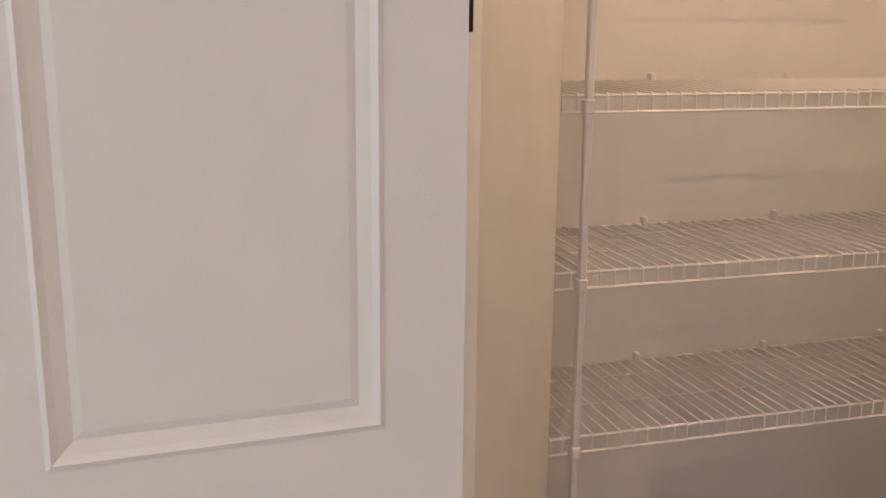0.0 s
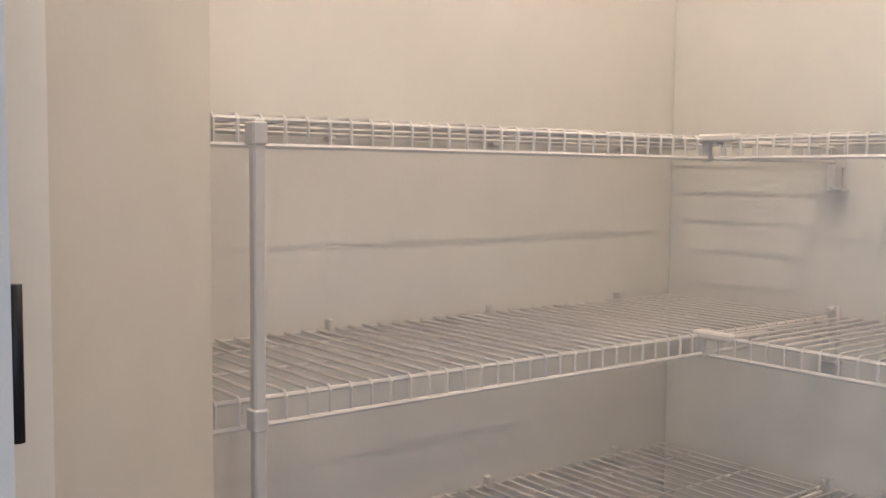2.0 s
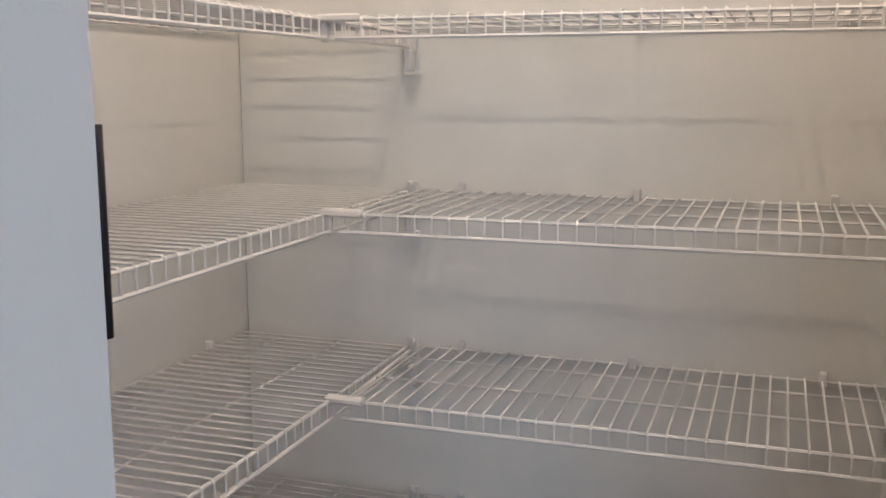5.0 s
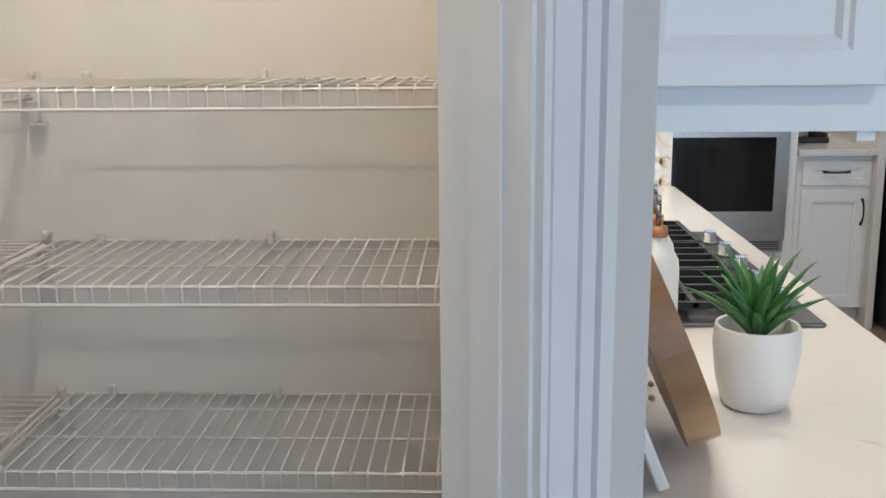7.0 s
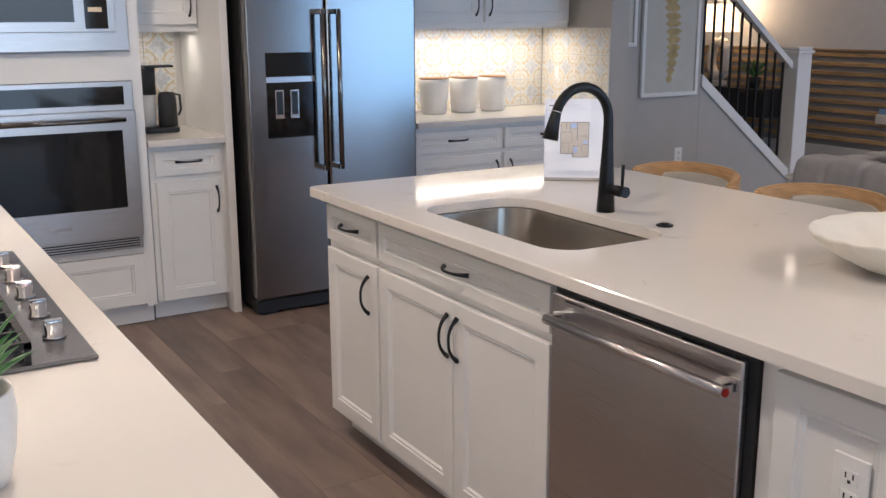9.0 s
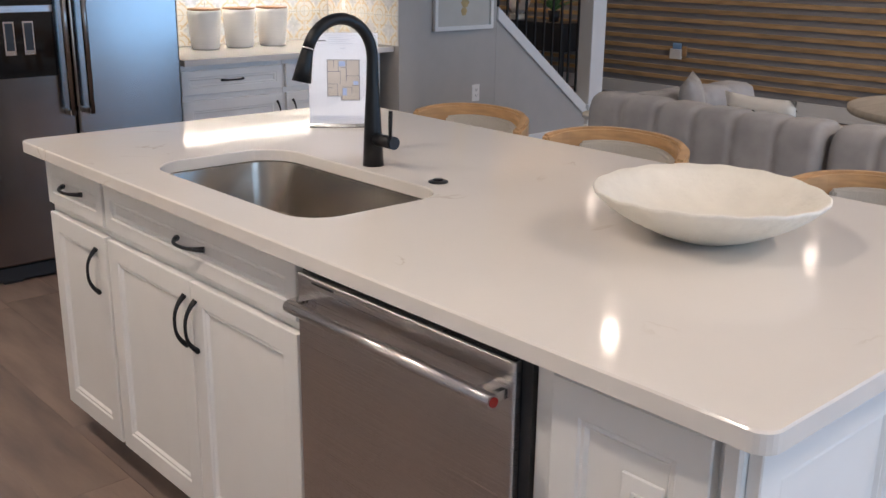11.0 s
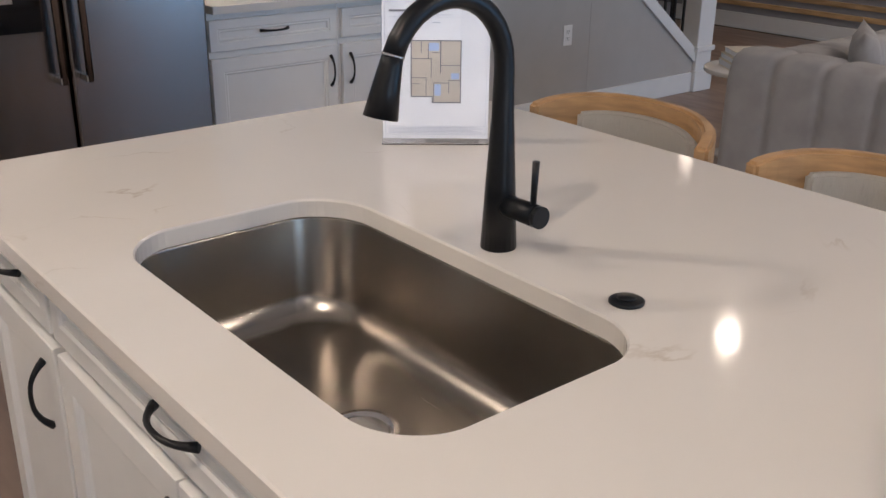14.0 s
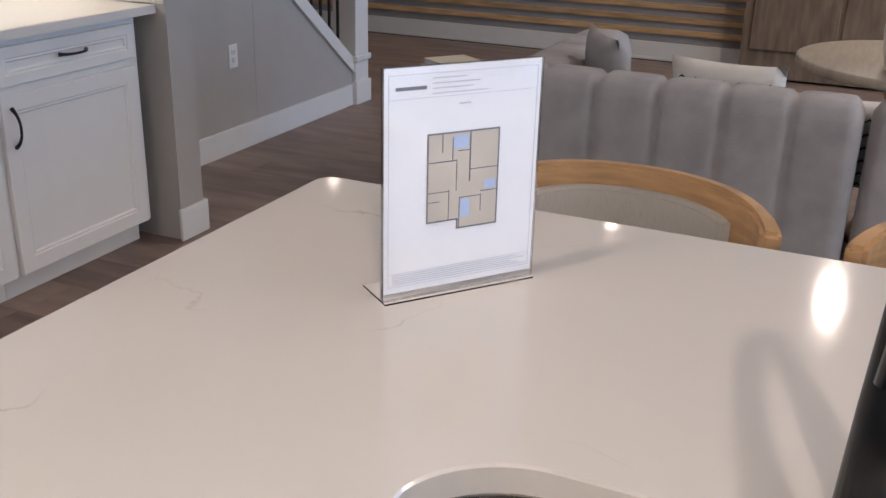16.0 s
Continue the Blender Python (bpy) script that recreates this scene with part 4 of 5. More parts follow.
# canisters, coffee maker
def canister(x):
    p = thing("canister", "tapered white ceramic canister with a wooden lid", "canister", "canisters on the far worktop", at=(x, 6.06, 0.9145))
    bm = bmesh.new()
    lathe(bm, [(0.070, 0.0), (0.076, 0.008), (0.090, 0.18), (0.091, 0.205), (0.086, 0.207), (0, 0.207)], 32)
    part("jar", bm, M_CERAMIC, p)
    bm = bmesh.new()
    lathe(bm, [(0.088, 0.2072), (0.088, 0.216), (0.0, 0.217)], 32)
    part("lid", bm, M_WOODLID, p)


for x in (4.40, 4.615, 4.83):
    canister(x)
cm = thing("coffee_maker", "black and steel drip coffee maker with a thermal jug", "coffee maker", at=(2.70, 5.99, 0.9145))
part("base", box(-0.085, 0.085, -0.085, 0.085, 0.0, 0.028, bev=0.006), M_DARK, cm)
bm = bmesh.new()
tube(bm, [(-0.045, 0.02, 0.028), (-0.045, 0.02, 0.19)], 0.040, 20)
part("tank", bm, M_CERAMIC, cm)
bm = bmesh.new()
tube(bm, [(-0.045, 0.02, 0.19), (-0.045, 0.02, 0.325)], 0.046, 20)
part("brew_head", bm, M_DARK, cm)
part("top_arm", box(-0.06, 0.09, -0.02, 0.06, 0.326, 0.338, bev=0.003), M_DARK, cm)
bm = bmesh.new()
lathe(bm, [(0.048, 0.0285), (0.050, 0.03), (0.046, 0.17), (0.040, 0.20), (0, 0.205)], 24, c=(0.045, -0.02, 0))
jg = part("jug", bm, M_DARK, cm)
bm = bmesh.new()
tube(bm, [(0.085, -0.02, 0.19), (0.112, -0.02, 0.185), (0.115, -0.02, 0.11), (0.10, -0.02, 0.08)], 0.006, 8)
part("handle", bm, M_DARK, cm)


# patterned tile backsplash: every tile is a piece
TS = 0.152


def tile_meshes():
    out = []
    bm = bmesh.new()
    bx(bm, 0.0012, TS - 0.0012, -0.006, 0, 0.0012, TS - 0.0012)
    out.append(done("tile", bm, M_TILE))
    return out


TILE = tile_meshes()[0]


def motif(bm_gold, bm_grey, x, z, s):
    """Curved quatrefoil quarter on one tile: raised glaze lines."""
    def arc(bm, cx, cz, r, a0, a1, w, n=10):
        prev = None
        for k in range(n + 1):
            a = radians(a0 + (a1 - a0) * k / n)
            i = bm.verts.new((cx + (r - w / 2) * math.cos(a), -0.0068, cz + (r - w / 2) * math.sin(a)))
            o = bm.verts.new((cx + (r + w / 2) * math.cos(a), -0.0068, cz + (r + w / 2) * math.sin(a)))
            if prev:
                bm.faces.new((prev[0], prev[1], o, i))
            prev = (i, o)
    for cx, cz, a0 in ((0, 0, 0), (s, 0, 90), (s, s, 180), (0, s, 270)):
        arc(bm_gold, x + cx, z + cz, s * 0.40, a0 + 12, a0 + 78, s * 0.062)
        arc(bm_gold, x + cx, z + cz, s * 0.20, a0 + 5, a0 + 85, s * 0.035, 6)
    for k in range(4):
        a = radians(90 * k)
        ux, uz = math.cos(a), math.sin(a)
        for sgn in (-1, 1):
            px, pz = x + s / 2 + (0.42 * ux - sgn * 0.115 * uz) * s, z + s / 2 + (0.42 * uz + sgn * 0.115 * ux) * s
            arc(bm_gold, px, pz, s * 0.062, 90 * k + sgn * 20, 90 * k + sgn * 290, s * 0.035, 7)
    for k in range(8):
        a = radians(45 * k)
        L, wd = (0.34, 0.085) if k % 2 == 0 else (0.30, 0.065)
        pts = []
        for u, v in ((0.03, 0), (0.45, 1), (0.75, 0.85), (1.0, 0), (0.75, -0.85), (0.45, -1)):
            du, dv = L * u * s, wd * v * s
            pts.append(bm_grey.verts.new((x + s / 2 + du * math.cos(a) - dv * math.sin(a), -0.0068, z + s / 2 + du * math.sin(a) + dv * math.cos(a))))
        bm_grey.faces.new(pts)


def backsplash(name, at, rz, cols, rows, label, size=TS):
    t = thing(name, label, "backsplash", at=at, rz=rz)
    part("grout", box(0.001, cols * size - 0.001, -0.002, -0.0005, 0.001, rows * size - 0.001), M_GROUT, t)
    g, h = bmesh.new(), bmesh.new()
    for i in range(cols):
        for j in range(rows):
            o = new("tile", TILE)
            o.parent = t
            o.location = (i * size, -0.0022, j * size)
            o.scale = (size / TS, 1, size / TS)
            motif(g, h, i * size, j * size, size)
    for bmm, m, nm in ((g, M_TILEGOLD, "ochre_glaze"), (h, M_TILEGREY, "grey_glaze")):
        bmesh.ops.recalc_face_normals(bmm, faces=bmm.faces)
        ob = tagged(part(nm, bmm, m, t), kind="stuff")
        ob.location = (0, -0.0018, 0)


backsplash("backsplash", (4.00, 6.249, 0.916), 0, 8, 3, "white backsplash tiles with ochre and grey scroll pattern", 0.1685)
backsplash("backsplash", (5.359, 6.235, 0.916), -90, 4, 3, "white patterned tiles on the side wall", 0.1685)
backsplash("backsplash", (2.545, 6.249, 0.916), 0, 2, 3, "white patterned tiles behind the coffee maker", 0.168)
backsplash("backsplash", (1.070, 4.384, 0.818), 0, 2, 2, "large patterned tiles at the end of the range worktop", 0.305)
backsplash("backsplash", (1.061, 1.70, 0.818), 90, 9, 2, "white patterned tiles behind the cooktop", 0.298)


# ---- island things ----
st = thing("sign_holder", "clear acrylic sign holder with a printed floor plan sheet", "sign holder", at=(3.503, 3.588, 0.9145), rz=-38)
bm = bmesh.new()
bx(bm, -0.108, 0.108, -0.002, 0.0, 0.003, 0.292)
bx(bm, -0.108, 0.108, 0.0022, 0.0042, 0.003, 0.292)
part("sleeve", bm, ACRYL, st).visible_shadow = False
part("foot", box(-0.108, 0.108, -0.008, 0.062, 0.0, 0.0025, bev=0.0008), ACRYL, st).visible_shadow = False
pp = part("sheet", box(-0.106, 0.106, 0.0004, 0.0018, 0.012, 0.291), M_PAPER, st, "white printed sheet with a floor plan")
FYS = -0.0003


def ink(name, rects, m):
    bm = bmesh.new()
    for x0, x1, z0, z1 in rects:
        bx(bm, x0, x1, FYS, 0.0003, z0, z1)
    o = part(name, bm, m, pp)
    return o


ink("border", [(-0.101, -0.1004, 0.02, 0.283), (0.1004, 0.101, 0.02, 0.283), (-0.1, 0.1, 0.2825, 0.283), (-0.1, 0.1, 0.02, 0.0205), (-0.1, 0.1, 0.254, 0.2545), (-0.1, 0.1, 0.037, 0.0374)], M_INKPALE)
ink("logo_bar", [(-0.092, -0.052, 0.2645, 0.2685)], M_INK)
ink("text_lines", [(-0.044, 0.0, 0.276, 0.2772), (-0.044, 0.02, 0.270, 0.2712), (-0.044, 0.01, 0.264, 0.2652), (-0.044, 0.03, 0.258, 0.2592), (-0.008, 0.008, 0.243, 0.245)]
    + [(-0.095, 0.095 - 0.01 * (k % 3), 0.023 + 0.0028 * k, 0.0239 + 0.0028 * k) for k in range(5)], M_INKPALE)
PX, PZ = -0.050, 0.085
ink("plan_rooms", [(PX, PX + 0.10, PZ + 0.012, PZ + 0.125), (PX + 0.042, PX + 0.10, PZ, PZ + 0.012)], M_ROOMS)
FYS = -0.0006
wl = []
for a, b, c0, d0 in ((0, .10, .123, .125), (0, .002, .012, .125), (.098, .10, .0, .125), (0, .042, .012, .014), (.042, .044, 0, .014), (.042, .10, 0, .002),
                     (.058, .060, .06, .125), (0, .04, .088, .0895), (.02, .0215, .10, .125), (.034, .0355, .088, .118), (.0, .03, .05, .0512), (.03, .0312, .014, .052), (.04, .0412, .05, .09),
                     (.06, .10, .075, .0762), (.045, .0462, .0, .04), (.045, .075, .04, .0412), (.075, .0762, .02, .042), (.0, .018, .038, .0392), (.075, .1, .045, .0462), (.042, .06, .1, .1012)):
    wl.append((PX + a, PX + b, PZ + c0, PZ + d0))
ink("plan_walls", wl, M_INK)
FYS = -0.0005
ink("plan_wet_rooms", [(PX + .047, PX + .06, PZ + .015, PZ + .038), (PX + .036, PX + .056, PZ + .104, PZ + .12), (PX + .08, PX + .096, PZ + .048, PZ + .06)], M_INKBLUE)

bl = thing("bowl", "wide shallow white bowl with a textured outside, empty", "bowl", at=(3.325, 2.150, 0.9145))
bm = bmesh.new()
n = 72
prof = [(0.075, 0.0), (0.085, 0.004), (0.108, 0.012), (0.13, 0.022), (0.151, 0.033), (0.171, 0.044), (0.19, 0.055), (0.208, 0.069), (0.222, 0.080), (0.232, 0.089),
        (0.238, 0.095), (0.233, 0.097), (0.21, 0.082), (0.19, 0.067), (0.16, 0.049), (0.13, 0.035), (0.10, 0.025), (0.07, 0.018), (0.0, 0.014)]
n = 132
ringsb = []
for i, (r, z) in enumerate(prof):
    row = []
    for k in range(n):
        a = 2 * math.pi * k / n
        rr = 0.95 * r * (1 + 0.012 * math.sin(3 * a + 1) * (r > 0.15))
        rib = 0.0042 * ((k + i * (1 if i % 4 < 2 else 2)) % 3 == 0) if 1 < i < 10 else 0.0005 * ((k + i) % 3 == 0) * (10 < i < 17)
        row.append(bm.verts.new(((rr + rib) * math.cos(a), (rr + rib) * math.sin(a), z + (0.003 * math.sin(2 * a) + 0.0012 * math.sin(17 * a)) * (r > 0.15))))
    ringsb.append(row)
for a, b in zip(ringsb, ringsb[1:]):
    for k in range(n):
        f = bm.faces.new((a[k], a[(k + 1) % n], b[(k + 1) % n], b[k]))
        f.smooth = True
bm.faces.new(ringsb[0][::-1])
bmesh.ops.remove_doubles(bm, verts=bm.verts, dist=0.0002)
part("shell", bm, M_BOWL, bl)


# counter stools with curved oak backs
def stool():
    s = thing("counter_stool", "light oak counter stool with curved back and oatmeal woven pad", "stool", "stools along the island", at=(0, 0, 0))
    # local: sitter faces -x (towards the island); back at +x
    def arc(bm, r_in, r_out, z0f, z1f, a0, a1, n=22, ex=1.0):
        rows = []
        for k in range(n + 1):
            u = -1 + 2 * k / n
            a = radians(a0 + (a1 - a0) * k / n)
            c_, s_ = math.cos(a), math.sin(a)
            zz0, zz1 = z0f(u), z1f(u)
            rows.append([bm.verts.new((-0.06 + r_in * c_ * ex, r_in * s_, zz0)), bm.verts.new((-0.06 + r_out * c_ * ex, r_out * s_, zz0)),
                         bm.verts.new((-0.06 + r_out * c_ * ex, r_out * s_, zz1)), bm.verts.new((-0.06 + r_in * c_ * ex, r_in * s_, zz1))])
        for p, q in zip(rows, rows[1:]):
            for k in range(4):
                f = bm.faces.new((p[k], p[(k + 1) % 4], q[(k + 1) % 4], q[k]))
        bm.faces.new(rows[0])
        bm.faces.new(rows[-1][::-1])
        bmesh.ops.recalc_face_normals(bm, faces=bm.faces)
        bmesh.ops.bevel(bm, geom=[e for e in bm.edges if len(e.link_faces) == 2 and e.calc_face_angle(0) > 0.7], offset=0.007, segments=2, affect="EDGES")
    bm = bmesh.new()
    arc(bm, 0.235, 0.268, lambda u: 0.80, lambda u: 0.938 - 0.03 * abs(u) ** 3, -80, 80, ex=0.80)
    part("back_rail", bm, M_OAK, s, "curved light oak back rail")
    bm = bmesh.new()
    arc(bm, 0.206, 0.2345, lambda u: 0.80 + 0.012 * abs(u), lambda u: 0.902 - 0.012 * abs(u) ** 3, -50, 50, ex=0.80)
    part("back_pad", bm, M_LINEN, s, "oatmeal woven back pad")
    bm = bmesh.new()
    bx(bm, -0.24, 0.18, -0.22, 0.22, 0.60, 0.665, bev=0.02, seg=3)
    part("seat", bm, M_LINEN, s)
    part("seat_frame", box(-0.235, 0.175, -0.215, 0.215, 0.555, 0.599, bev=0.005), M_OAK, s)
    for lx, ly, tx, ty in ((-0.20, -0.19, -0.20, -0.19), (-0.20, 0.19, -0.20, 0.19), (0.17, -0.18, 0.10, -0.205), (0.17, 0.18, 0.10, 0.205)):
        bm = bmesh.new()
        top = 0.554 if lx < 0 else 0.799
        tube(bm, [(lx, ly, 0), (tx, ty, top)], [0.013, 0.019], 10)
        part("leg", bm, M_OAK, s)
    part("foot_rail", box(-0.21, -0.19, -0.19, 0.19, 0.20, 0.225, bev=0.004), M_OAK, s)
    return s


s0 = stool()
s0.matrix_world = pose(3.955, 3.50, 0, 0, 0, 0)
copy_thing(s0, pose(3.955, 2.885, 0, 0, 0, 0))
copy_thing(s0, pose(3.955, 2.07, 0, 0, 0, 0))


# ---- living room ----
def tufted_back(bm, L, T, Hh, pitch=0.236, n=12):
    """A channel-tufted upholstered slab along +y, thickness T in x, rounded over the top."""
    cols = round(L / pitch)
    p = L / cols
    sect = [(0.0, 0.02), (0.0, Hh * 0.35), (0.0, Hh * 0.7), (0.004, Hh - 0.07), (0.025, Hh - 0.02), (0.07, Hh), (T - 0.07, Hh), (T - 0.025, Hh - 0.02), (T, Hh - 0.08), (T, 0.02)]
    prev = None
    first = None
    for i in range(cols * n + 1):
        u = (i % n) / n
        puff = 0.015 * (1 - abs(2 * u - 1) ** 8) if i % n else 0.0
        y = i * p / n
        endr = min(1, min(y, L - y) / 0.05 + 0.35)
        row = []
        for x, z in sect:
            nx = -1 if x < T / 2 else 1
            xx = x + nx * puff
            xx = T / 2 + (xx - T / 2) * (0.75 + 0.25 * endr)
            row.append(bm.verts.new((xx, y, z + (puff if z > Hh - 0.08 else 0) - (1 - endr) * 0.05 * (z > Hh - 0.1))))
        if prev:
            for k in range(len(row) - 1):
                f = bm.faces.new((prev[k], prev[k + 1], row[k + 1], row[k]))
                f.smooth = True
            bm.faces.new((prev[-1], prev[0], row[0], row[-1]))
        else:
            bm.faces.new(row)
        prev = row
    bm.faces.new(prev[::-1])


def sofa(at, rz, L, label, hh=0.72):
    s = thing("sofa", label, "sofa", "grey sofa sections", at=at, rz=rz)
    bm = bmesh.new()
    tufted_back(bm, L, 0.24, hh)
    part("back", bm, M_SOFA, s)
    part("seat_base", box(0.242, 0.95, 0.02, L - 0.02, 0.06, 0.28, bev=0.03, seg=3), M_SOFA, s)
    part("seat_cushion", box(0.245, 0.96, 0.03, L - 0.03, 0.285, 0.43, bev=0.05, seg=4), M_SOFA, s)
    for fy in (0.08, L - 0.08):
        for fx in (0.06, 0.88):
            part("foot", box(fx - 0.025, fx + 0.025, fy - 0.025, fy + 0.025, 0.0, 0.058), M_OAK, s)
    return s


sofa((5.78, 3.17, 0), 0, 1.33, "grey channel-tufted sofa section seen from behind", 0.72)
sofa((5.80, 1.83, 0), 0, 1.32, "grey channel-tufted sofa section standing on at the end", 0.72)
sofa((7.05, 4.50, 0), -90, 1.0, "grey tufted side section of the sofa", 0.70).matrix_world = pose(6.05, 4.48, 0, 0, 0, -90)


def pillow(at, rz, rx, w, h, m, label, marks=False):
    p = thing("pillow", label, "pillow", "sofa pillows", at=at)
    p.matrix_world = pose(*at, rx, 0, rz)
    bm = bmesh.new()
    n = 10
    grid = {}
    for side in (-1, 1):
        for i in range(n + 1):
            for j in range(n + 1):
                u, v = -1 + 2 * i / n, -1 + 2 * j / n
                th = 0.065 * ((1 - u ** 4) * (1 - v ** 4)) ** 0.6
                cu, cv = u * (1 - 0.06 * (1 - v * v)), v * (1 - 0.06 * (1 - u * u))
                grid[side, i, j] = bm.verts.new((cu * w / 2, side * th, h / 2 + cv * h / 2))
    for side in (-1, 1):
        for i in range(n):
            for j in range(n):
                f = bm.faces.new((grid[side, i, j], grid[side, i + 1, j], grid[side, i + 1, j + 1], grid[side, i, j + 1]))
                f.smooth = True
    bmesh.ops.remove_doubles(bm, verts=bm.verts, dist=0.0005)
    part("cushion", bm, m, p)
    if marks:
        bm = bmesh.new()
        for i in range(7):
            for j in range(6):
                u, v = -0.8 + 0.26 * i, -0.75 + 0.29 * j
                for side in (-1, 1):
                    th = side * (0.065 * ((1 - min(0.99, abs(u)) ** 4) * (1 - min(.99, abs(v)) ** 4)) ** 0.6 + 0.003)
                    x, z = u * w / 2 * 0.96, h / 2 + v * h / 2 * 0.96
                    for sx in (-1, 1):
                        q = [(x, z + 0.012), (x + sx * 0.018, z - 0.002), (x + sx * 0.018, z - 0.010), (x, z + 0.004)]
                        bm.faces.new([bm.verts.new((a, th, b)) for a, b in q])
        part("print", bm, M_DARK, p)
    return p


pillow((6.14, 3.64, 0.40), 84, -12, 0.42, 0.40, M_PLUSH, "off-white pillow with a black chevron print", True)
pillow((6.22, 4.08, 0.42), 30, -10, 0.42, 0.42, M_SOFA, "grey velvet pillow on the sofa")
pillow((6.14, 3.22, 0.36), 95, -14, 0.40, 0.36, M_PLUSH, "off-white pillow with a black chevron print", True)

tb = thing("side_table", "small round white marble side table beside the sofa", "table", at=(6.70, 5.00, 0))
bm = bmesh.new()
lathe(bm, [(0.22, 0.44), (0.225, 0.445), (0.225, 0.46), (0.22, 0.465), (0, 0.465)], 40)
part("top", bm, M_MARBLE, tb)
bm = bmesh.new()
lathe(bm, [(0.13, 0.0), (0.13, 0.01), (0.03, 0.03), (0.025, 0.40), (0.06, 0.4395)], 24)
part("pedestal", bm, M_MARBLE, tb)
z = 0.4655
for w_, d_, t_ in ((0.26, 0.19, 0.035), (0.25, 0.18, 0.03), (0.22, 0.16, 0.028)):
    bk = thing("book", "closed cream hardback book in a stack on the side table", "book", "books on the side table", at=(6.70, 5.00, z), rz=-35)
    part("cover", box(-w_ / 2, w_ / 2, -d_ / 2, d_ / 2, 0, 0.003), M_BOOK, bk)
    part("page_block", box(-w_ / 2 + 0.004, w_ / 2 - 0.004, -d_ / 2 + 0.004, d_ / 2 - 0.001, 0.0032, t_ - 0.0032), M_PAPER, bk)
    part("cover", box(-w_ / 2, w_ / 2, -d_ / 2, d_ / 2, t_ - 0.003, t_), M_BOOK, bk)
    z += t_ + 0.0005

# round table behind the sofa end with a plant
rt = thing("round_table", "round pale wooden table with a potted plant", "table", at=(6.75, 2.95, 0))
bm = bmesh.new()
lathe(bm, [(0.52, 0.70), (0.53, 0.71), (0.53, 0.735), (0.52, 0.74), (0, 0.74)], 56)
part("tabletop", bm, mat("pale_wood", (0.42, 0.36, 0.28), 0.4, scale=4, vary=0.1, stretch=(1, 10, 1)), rt)
bm = bmesh.new()
lathe(bm, [(0.26, 0.0), (0.22, 0.02), (0.12, 0.35), (0.2, 0.699)], 32)
part("pedestal", bm, M_OAK, rt)
succulent((6.45, 3.06, 0.7405), "green leafy plant in a round white pot on the table", 1.7, 30, 0.10)

wc = thing("sideboard", "tall weathered wood cabinet with panelled doors by the wall", "sideboard", at=(9.88, 1.6, 0))
part("body", box(0.022, 0.40, 0.0, 2.52, 0.02, 1.95), M_BROWNWOOD, wc)
for k in range(4):
    for z0, z1 in ((0.22, 1.0), (1.02, 1.9)):
        bm = bmesh.new()
        bx(bm, 0.0, 0.021, 0.05 + k * 0.61, 0.05 + k * 0.61 + 0.58, z0, z1, bev=0.004)
        part("door", bm, M_BROWNWOOD, wc)

# slatted accent wall
sl = thing("slat_wall", "dark grey panel wall with horizontal oak slats", "wall panel", at=(10.298, 3.95, 0))
part("backing", box(-0.012, -0.001, 0.0, 6.43, 0.142, 1.13), M_CHARCOAL, sl)
for k in range(10):
    z0 = 0.205 + k * 0.0965
    part("slat", box(-0.034, -0.0125, 0.0, 6.43, z0, z0 + 0.043, bev=0.002), M_SLAT, sl)
part("cap", box(-0.036, -0.001, 0.0, 6.43, 1.131, 1.150, bev=0.002), M_SLAT, sl)
structure("wall_east_upper", box(10.285, 10.299, 3.95, 10.39, 1.152, H - 0.002), mat("white_wall_paint", (0.80, 0.81, 0.84), 0.7, vary=0.02, bump=0.03, bump_scale=220))
sw = thing("thermostat_dock", "small white dock with a blue screen on the slatted wall", "dock", at=(10.262, 7.06, 0.42))
part("holder", box(-0.03, 0.0, -0.07, 0.07, 0.0, 0.10, bev=0.006), M_OUTLET, sw)
part("card", box(-0.025, -0.01, -0.06, 0.04, 0.101, 0.16, bev=0.003), M_BLUE, sw)
part("bracket", box(-0.02, 0.0, -0.12, -0.075, 0.03, 0.13), M_OAK, sw)

# staircase: closed string, newel, rail, balusters, steps
stp = thing("staircase", "staircase with white newel, white string and black metal balusters", "staircase", at=(0, 0, 0))
bm = bmesh.new()
extrude_xz(bm, [(6.722, SK(6.722) - 0.088), (7.78, SK(7.78) - 0.088), (7.78, SK(7.78)), (6.722, SK(6.722))], 6.112, 6.246)
part("string", bm, M_TRIM, stp)
bm = bmesh.new()
bx(bm, 7.742, 7.902, 6.10, 6.26, 0.0, 1.20, bev=0.004)
bx(bm, 7.728, 7.916, 6.086, 6.274, 0.0, 0.14, bev=0.004)
bx(bm, 7.728, 7.916, 6.086, 6.274, 0.265, 0.30, bev=0.004)
bx(bm, 7.728, 7.916, 6.086, 6.274, 1.201, 1.225, bev=0.004)
bx(bm, 7.74, 7.904, 6.098, 6.262, 1.2255, 1.25, bev=0.006)
part("newel_post", bm, M_TRIM, stp)
RL = lambda x: 1.135 - (x - 7.742) * 0.772
bm = bmesh.new()
extrude_xz(bm, [(6.722, RL(6.722)), (7.741, RL(7.741)), (7.741, RL(7.741) - 0.055), (6.722, RL(6.722) - 0.055)], 6.150, 6.210)
part("handrail", bm, M_TRIM, stp)
x = 7.665
while x > 6.73:
    bm = bmesh.new()
    bx(bm, x - 0.007, x + 0.007, 6.173, 6.187, SK(x) + 0.004, RL(x) - 0.058)
    part("baluster", bm, M_IRON, stp)
    x -= 0.098
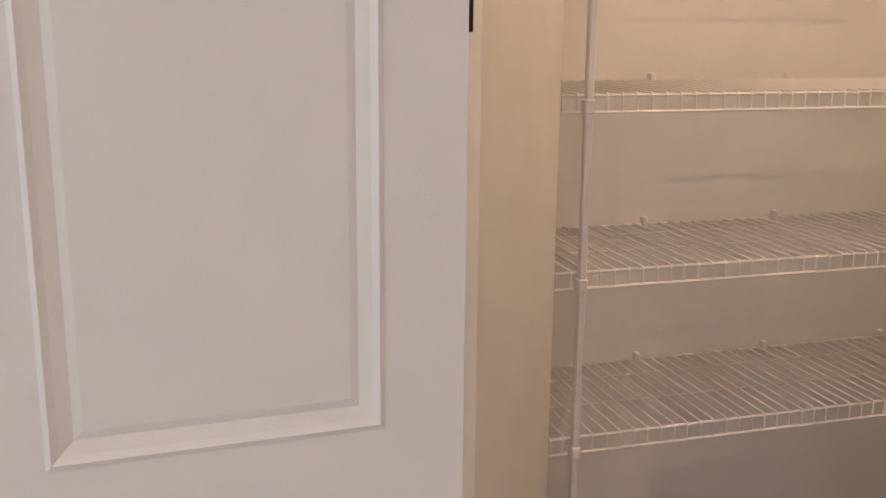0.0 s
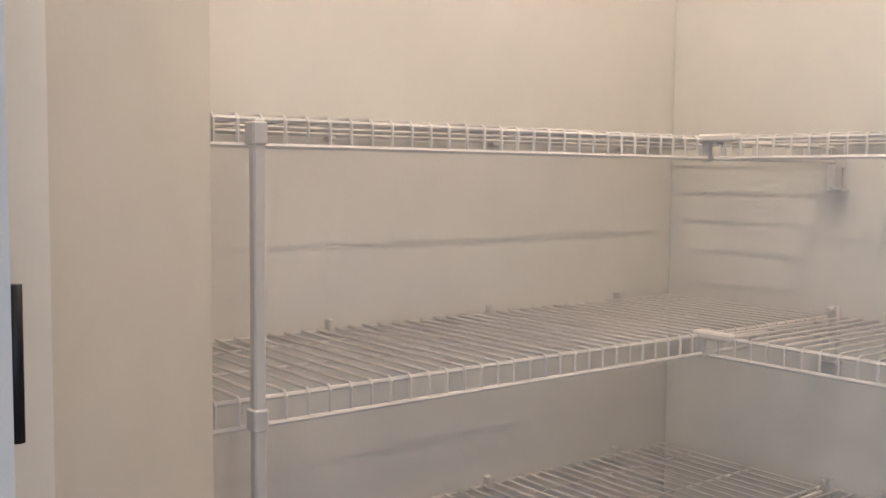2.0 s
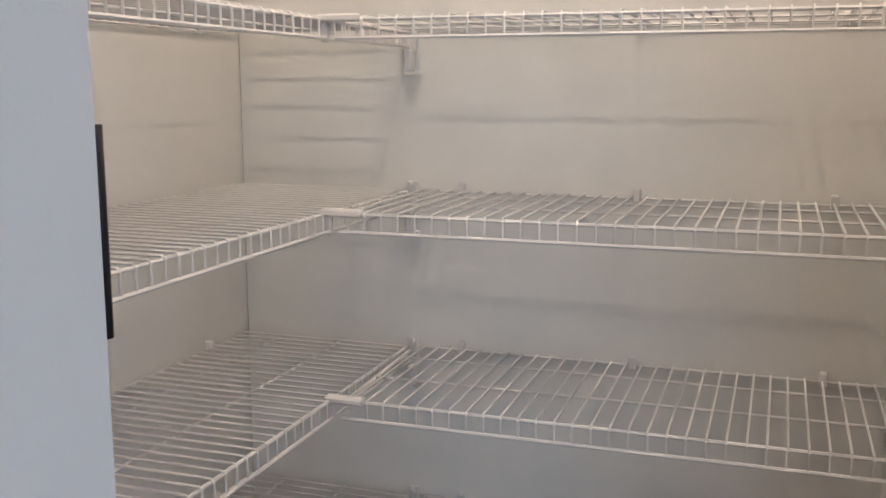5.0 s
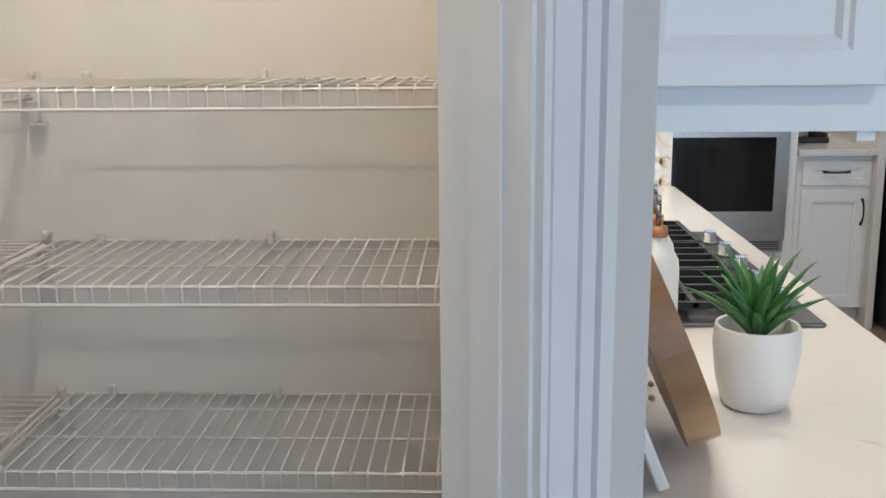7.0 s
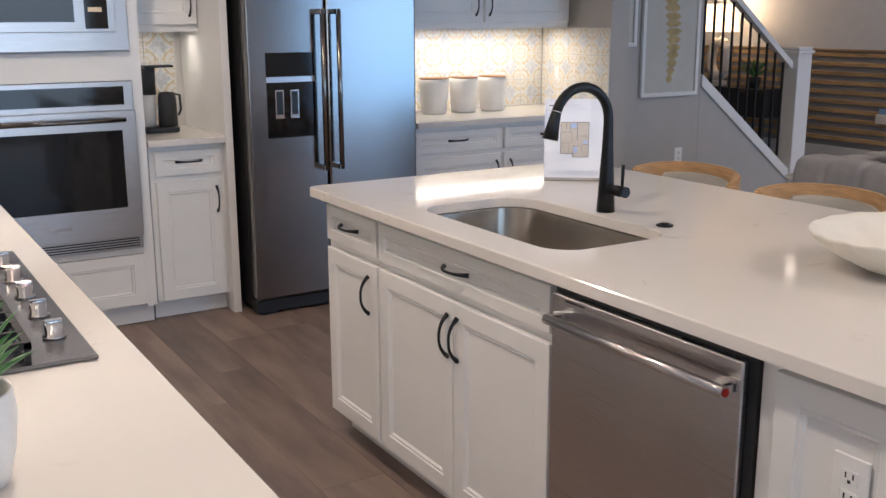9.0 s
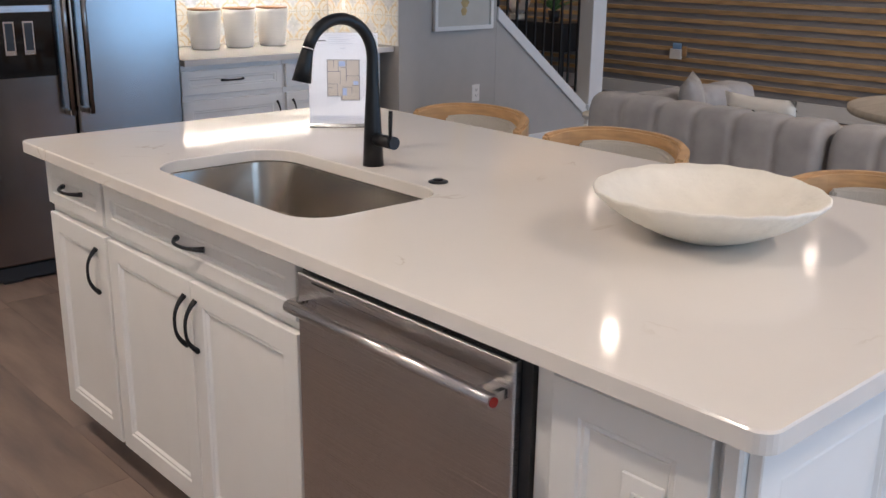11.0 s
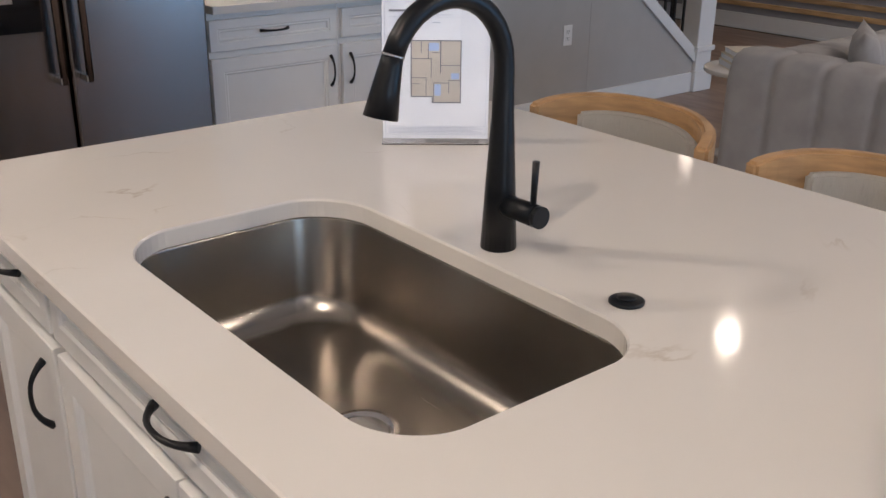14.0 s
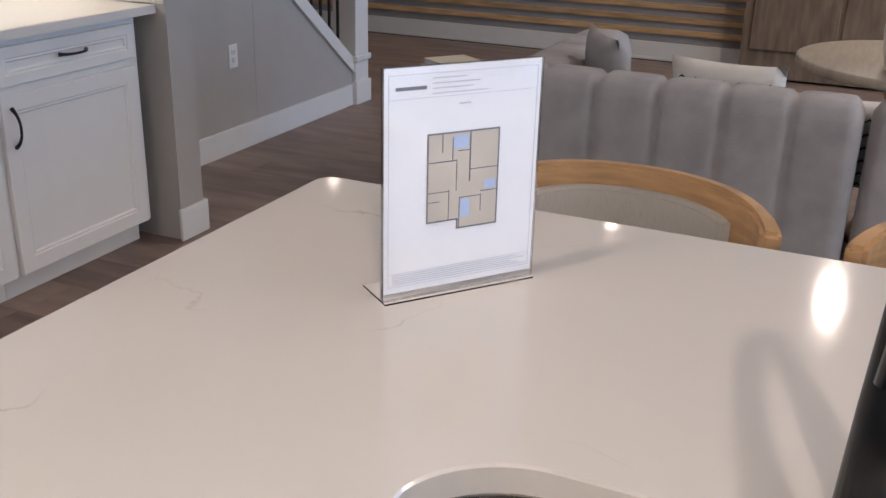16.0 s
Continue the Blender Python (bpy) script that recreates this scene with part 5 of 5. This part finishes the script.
for k in range(7):
    bm = bmesh.new()
    bx(bm, 7.50 - k * 0.25, 7.76 - k * 0.25, 6.27, 7.25, 0.0, 0.185 * (k + 1) - 0.03)
    part("riser", bm, M_TRIM, stp)
    part("tread", box(7.49 - k * 0.25, 7.785 - k * 0.25, 6.262, 7.25, 0.185 * (k + 1) - 0.029, 0.185 * (k + 1), bev=0.004), M_BROWNWOOD, stp)


def picture(x0, x1, z0, z1, label):
    p = thing("framed_picture", label, "picture", "pictures on the stair wall", at=(x0, 6.128, z0))
    w_, h_ = x1 - x0, z1 - z0
    bm = bmesh.new()
    for a, b, c0, d0 in ((0, w_, 0, 0.028), (0, w_, h_ - 0.028, h_), (0, 0.028, 0.028, h_ - 0.028), (w_ - 0.028, w_, 0.028, h_ - 0.028)):
        bx(bm, a, b, -0.028, -0.001, c0, d0, bev=0.002)
    part("frame", bm, M_TRIM, p)
    part("print", box(0.028, w_ - 0.028, -0.012, -0.003, 0.028, h_ - 0.028), M_ART, p)
    bm = bmesh.new()
    rnd = random.Random(9)
    for k in range(16):
        u = k / 15
        cx_ = w_ / 2 + 0.03 * math.sin(5 * u)
        cz_ = 0.12 + u * (h_ - 0.2)
        wd = 0.03 + 0.05 * math.sin(math.pi * u)
        bm.faces.new([bm.verts.new((cx_ + wd * math.cos(a), -0.0132, cz_ + 0.03 * math.sin(a) + 0.01 * rnd.random())) for a in [radians(60 * q) for q in range(6)]])
    part("painted_shape", bm, M_ARTY, p)


picture(6.119, 6.665, 0.93, 1.95, "white framed print with an ochre plant shape on the stair wall")
picture(5.60, 6.063, 1.284, 2.05, "white framed print on the stair wall")

# console with lamp and decor beyond the stairs
cs = thing("console_table", "black console table against the slatted wall", "table", at=(9.75, 8.15, 0))
part("top", box(0, 0.42, 0, 1.15, 0.68, 0.72, bev=0.003), M_DARK, cs)
part("body", box(0.02, 0.40, 0.02, 1.13, 0.42, 0.679), M_DARK, cs)
for fx in (0.02, 0.36):
    for fy in (0.02, 1.09):
        part("leg", box(fx, fx + 0.04, fy, fy + 0.04, 0, 0.419), M_DARK, cs)
lp = thing("table_lamp", "white ring-shaped table lamp with a lit warm shade on the console", "lamp", at=(9.9, 8.95, 0.7205))
bm = bmesh.new()
for k in range(20):
    a0, a1 = 2 * math.pi * k / 20, 2 * math.pi * (k + 1) / 20
    tube(bm, [(0, 0.12 * math.cos(a0), 0.30 + 0.20 * math.sin(a0)), (0, 0.12 * math.cos(a1), 0.30 + 0.20 * math.sin(a1))], 0.055, 10, cap=False)
part("ring_base", bm, M_CERAMIC, lp)
part("foot", box(-0.07, 0.07, -0.07, 0.07, 0.0, 0.055, bev=0.004), M_CERAMIC, lp)
bm = bmesh.new()
lathe(bm, [(0.20, 0.60), (0.17, 0.90)], 32)
part("shade", bm, M_SHADE, lp)
lamp("table_lamp_bulb", "POINT", pose(9.9, 8.95, 1.75), 12, WARM, 0.05)
pl = thing("potted_plant", "small green plant in a black pot on the console", "plant", at=(9.9, 8.42, 0.7205))
bm = bmesh.new()
lathe(bm, [(0.05, 0), (0.07, 0.12), (0.06, 0.12), (0, 0.11)], 20)
part("pot", bm, M_DARK, pl)
rnd = random.Random(11)
for k in range(26):
    bm = bmesh.new()
    leafy(bm, (0, 0, 0.11), k * 2.4, rnd.uniform(0.1, 1.1), rnd.uniform(0.18, 0.32), 0.05)
    part("leaf", bm, M_LEAF, pl)

# recessed ceiling lights: three placed from reflections, the others unseen and added
for cx_, cy_ in CANS:
    cl = thing("recessed_light", "round white recessed ceiling light, lit", "light", "recessed ceiling lights", at=(cx_, cy_, H))
    bm = bmesh.new()
    lathe(bm, [(0.095, -0.0005), (0.095, -0.006), (0.066, -0.008)], 32)
    part("trim_ring", bm, M_TRIM, cl)
    bm = bmesh.new()
    lathe(bm, [(0.065, -0.004), (0.0, -0.0045)], 28)
    part("lens", bm, M_CAN, cl)


# ---- floor planks ----
def planks():
    PW, PL = 0.235, 1.22
    bm = bmesh.new()
    bx(bm, 0.0006, PW - 0.0006, 0.0006, PL - 0.0006, -0.004, 0.0)
    one = done("plank", bm, M_PLANK)
    rnd = random.Random(2)
    rest = bmesh.new()
    count = 0
    rows = int(10.64 / PW)
    near = []
    for j in range(rows):
        x = -0.35 + j * PW
        y = -3.0 - PL + 0.04 + {11: 0.06, 12: 0.34, 13: 0.34 + 0.33}.get(j, rnd.random()) * PL
        while y < 9.9:
            near.append((math.hypot((x - 3.2) * 1.2, y + 0.6 - 3.9), x, y))
            y += PL
    near.sort()
    for k, (d, x, y) in enumerate(near):
        if k < 300:
            o = new("plank", one)
            o.parent = floor
            o.location = (x, y, 0)
        else:
            bx(rest, x + 0.0006, x + PW - 0.0006, y + 0.0006, y + PL - 0.0006, -0.004, 0.0)
    tagged(part("far_planks", rest, M_PLANK, floor), kind="stuff")


planks()
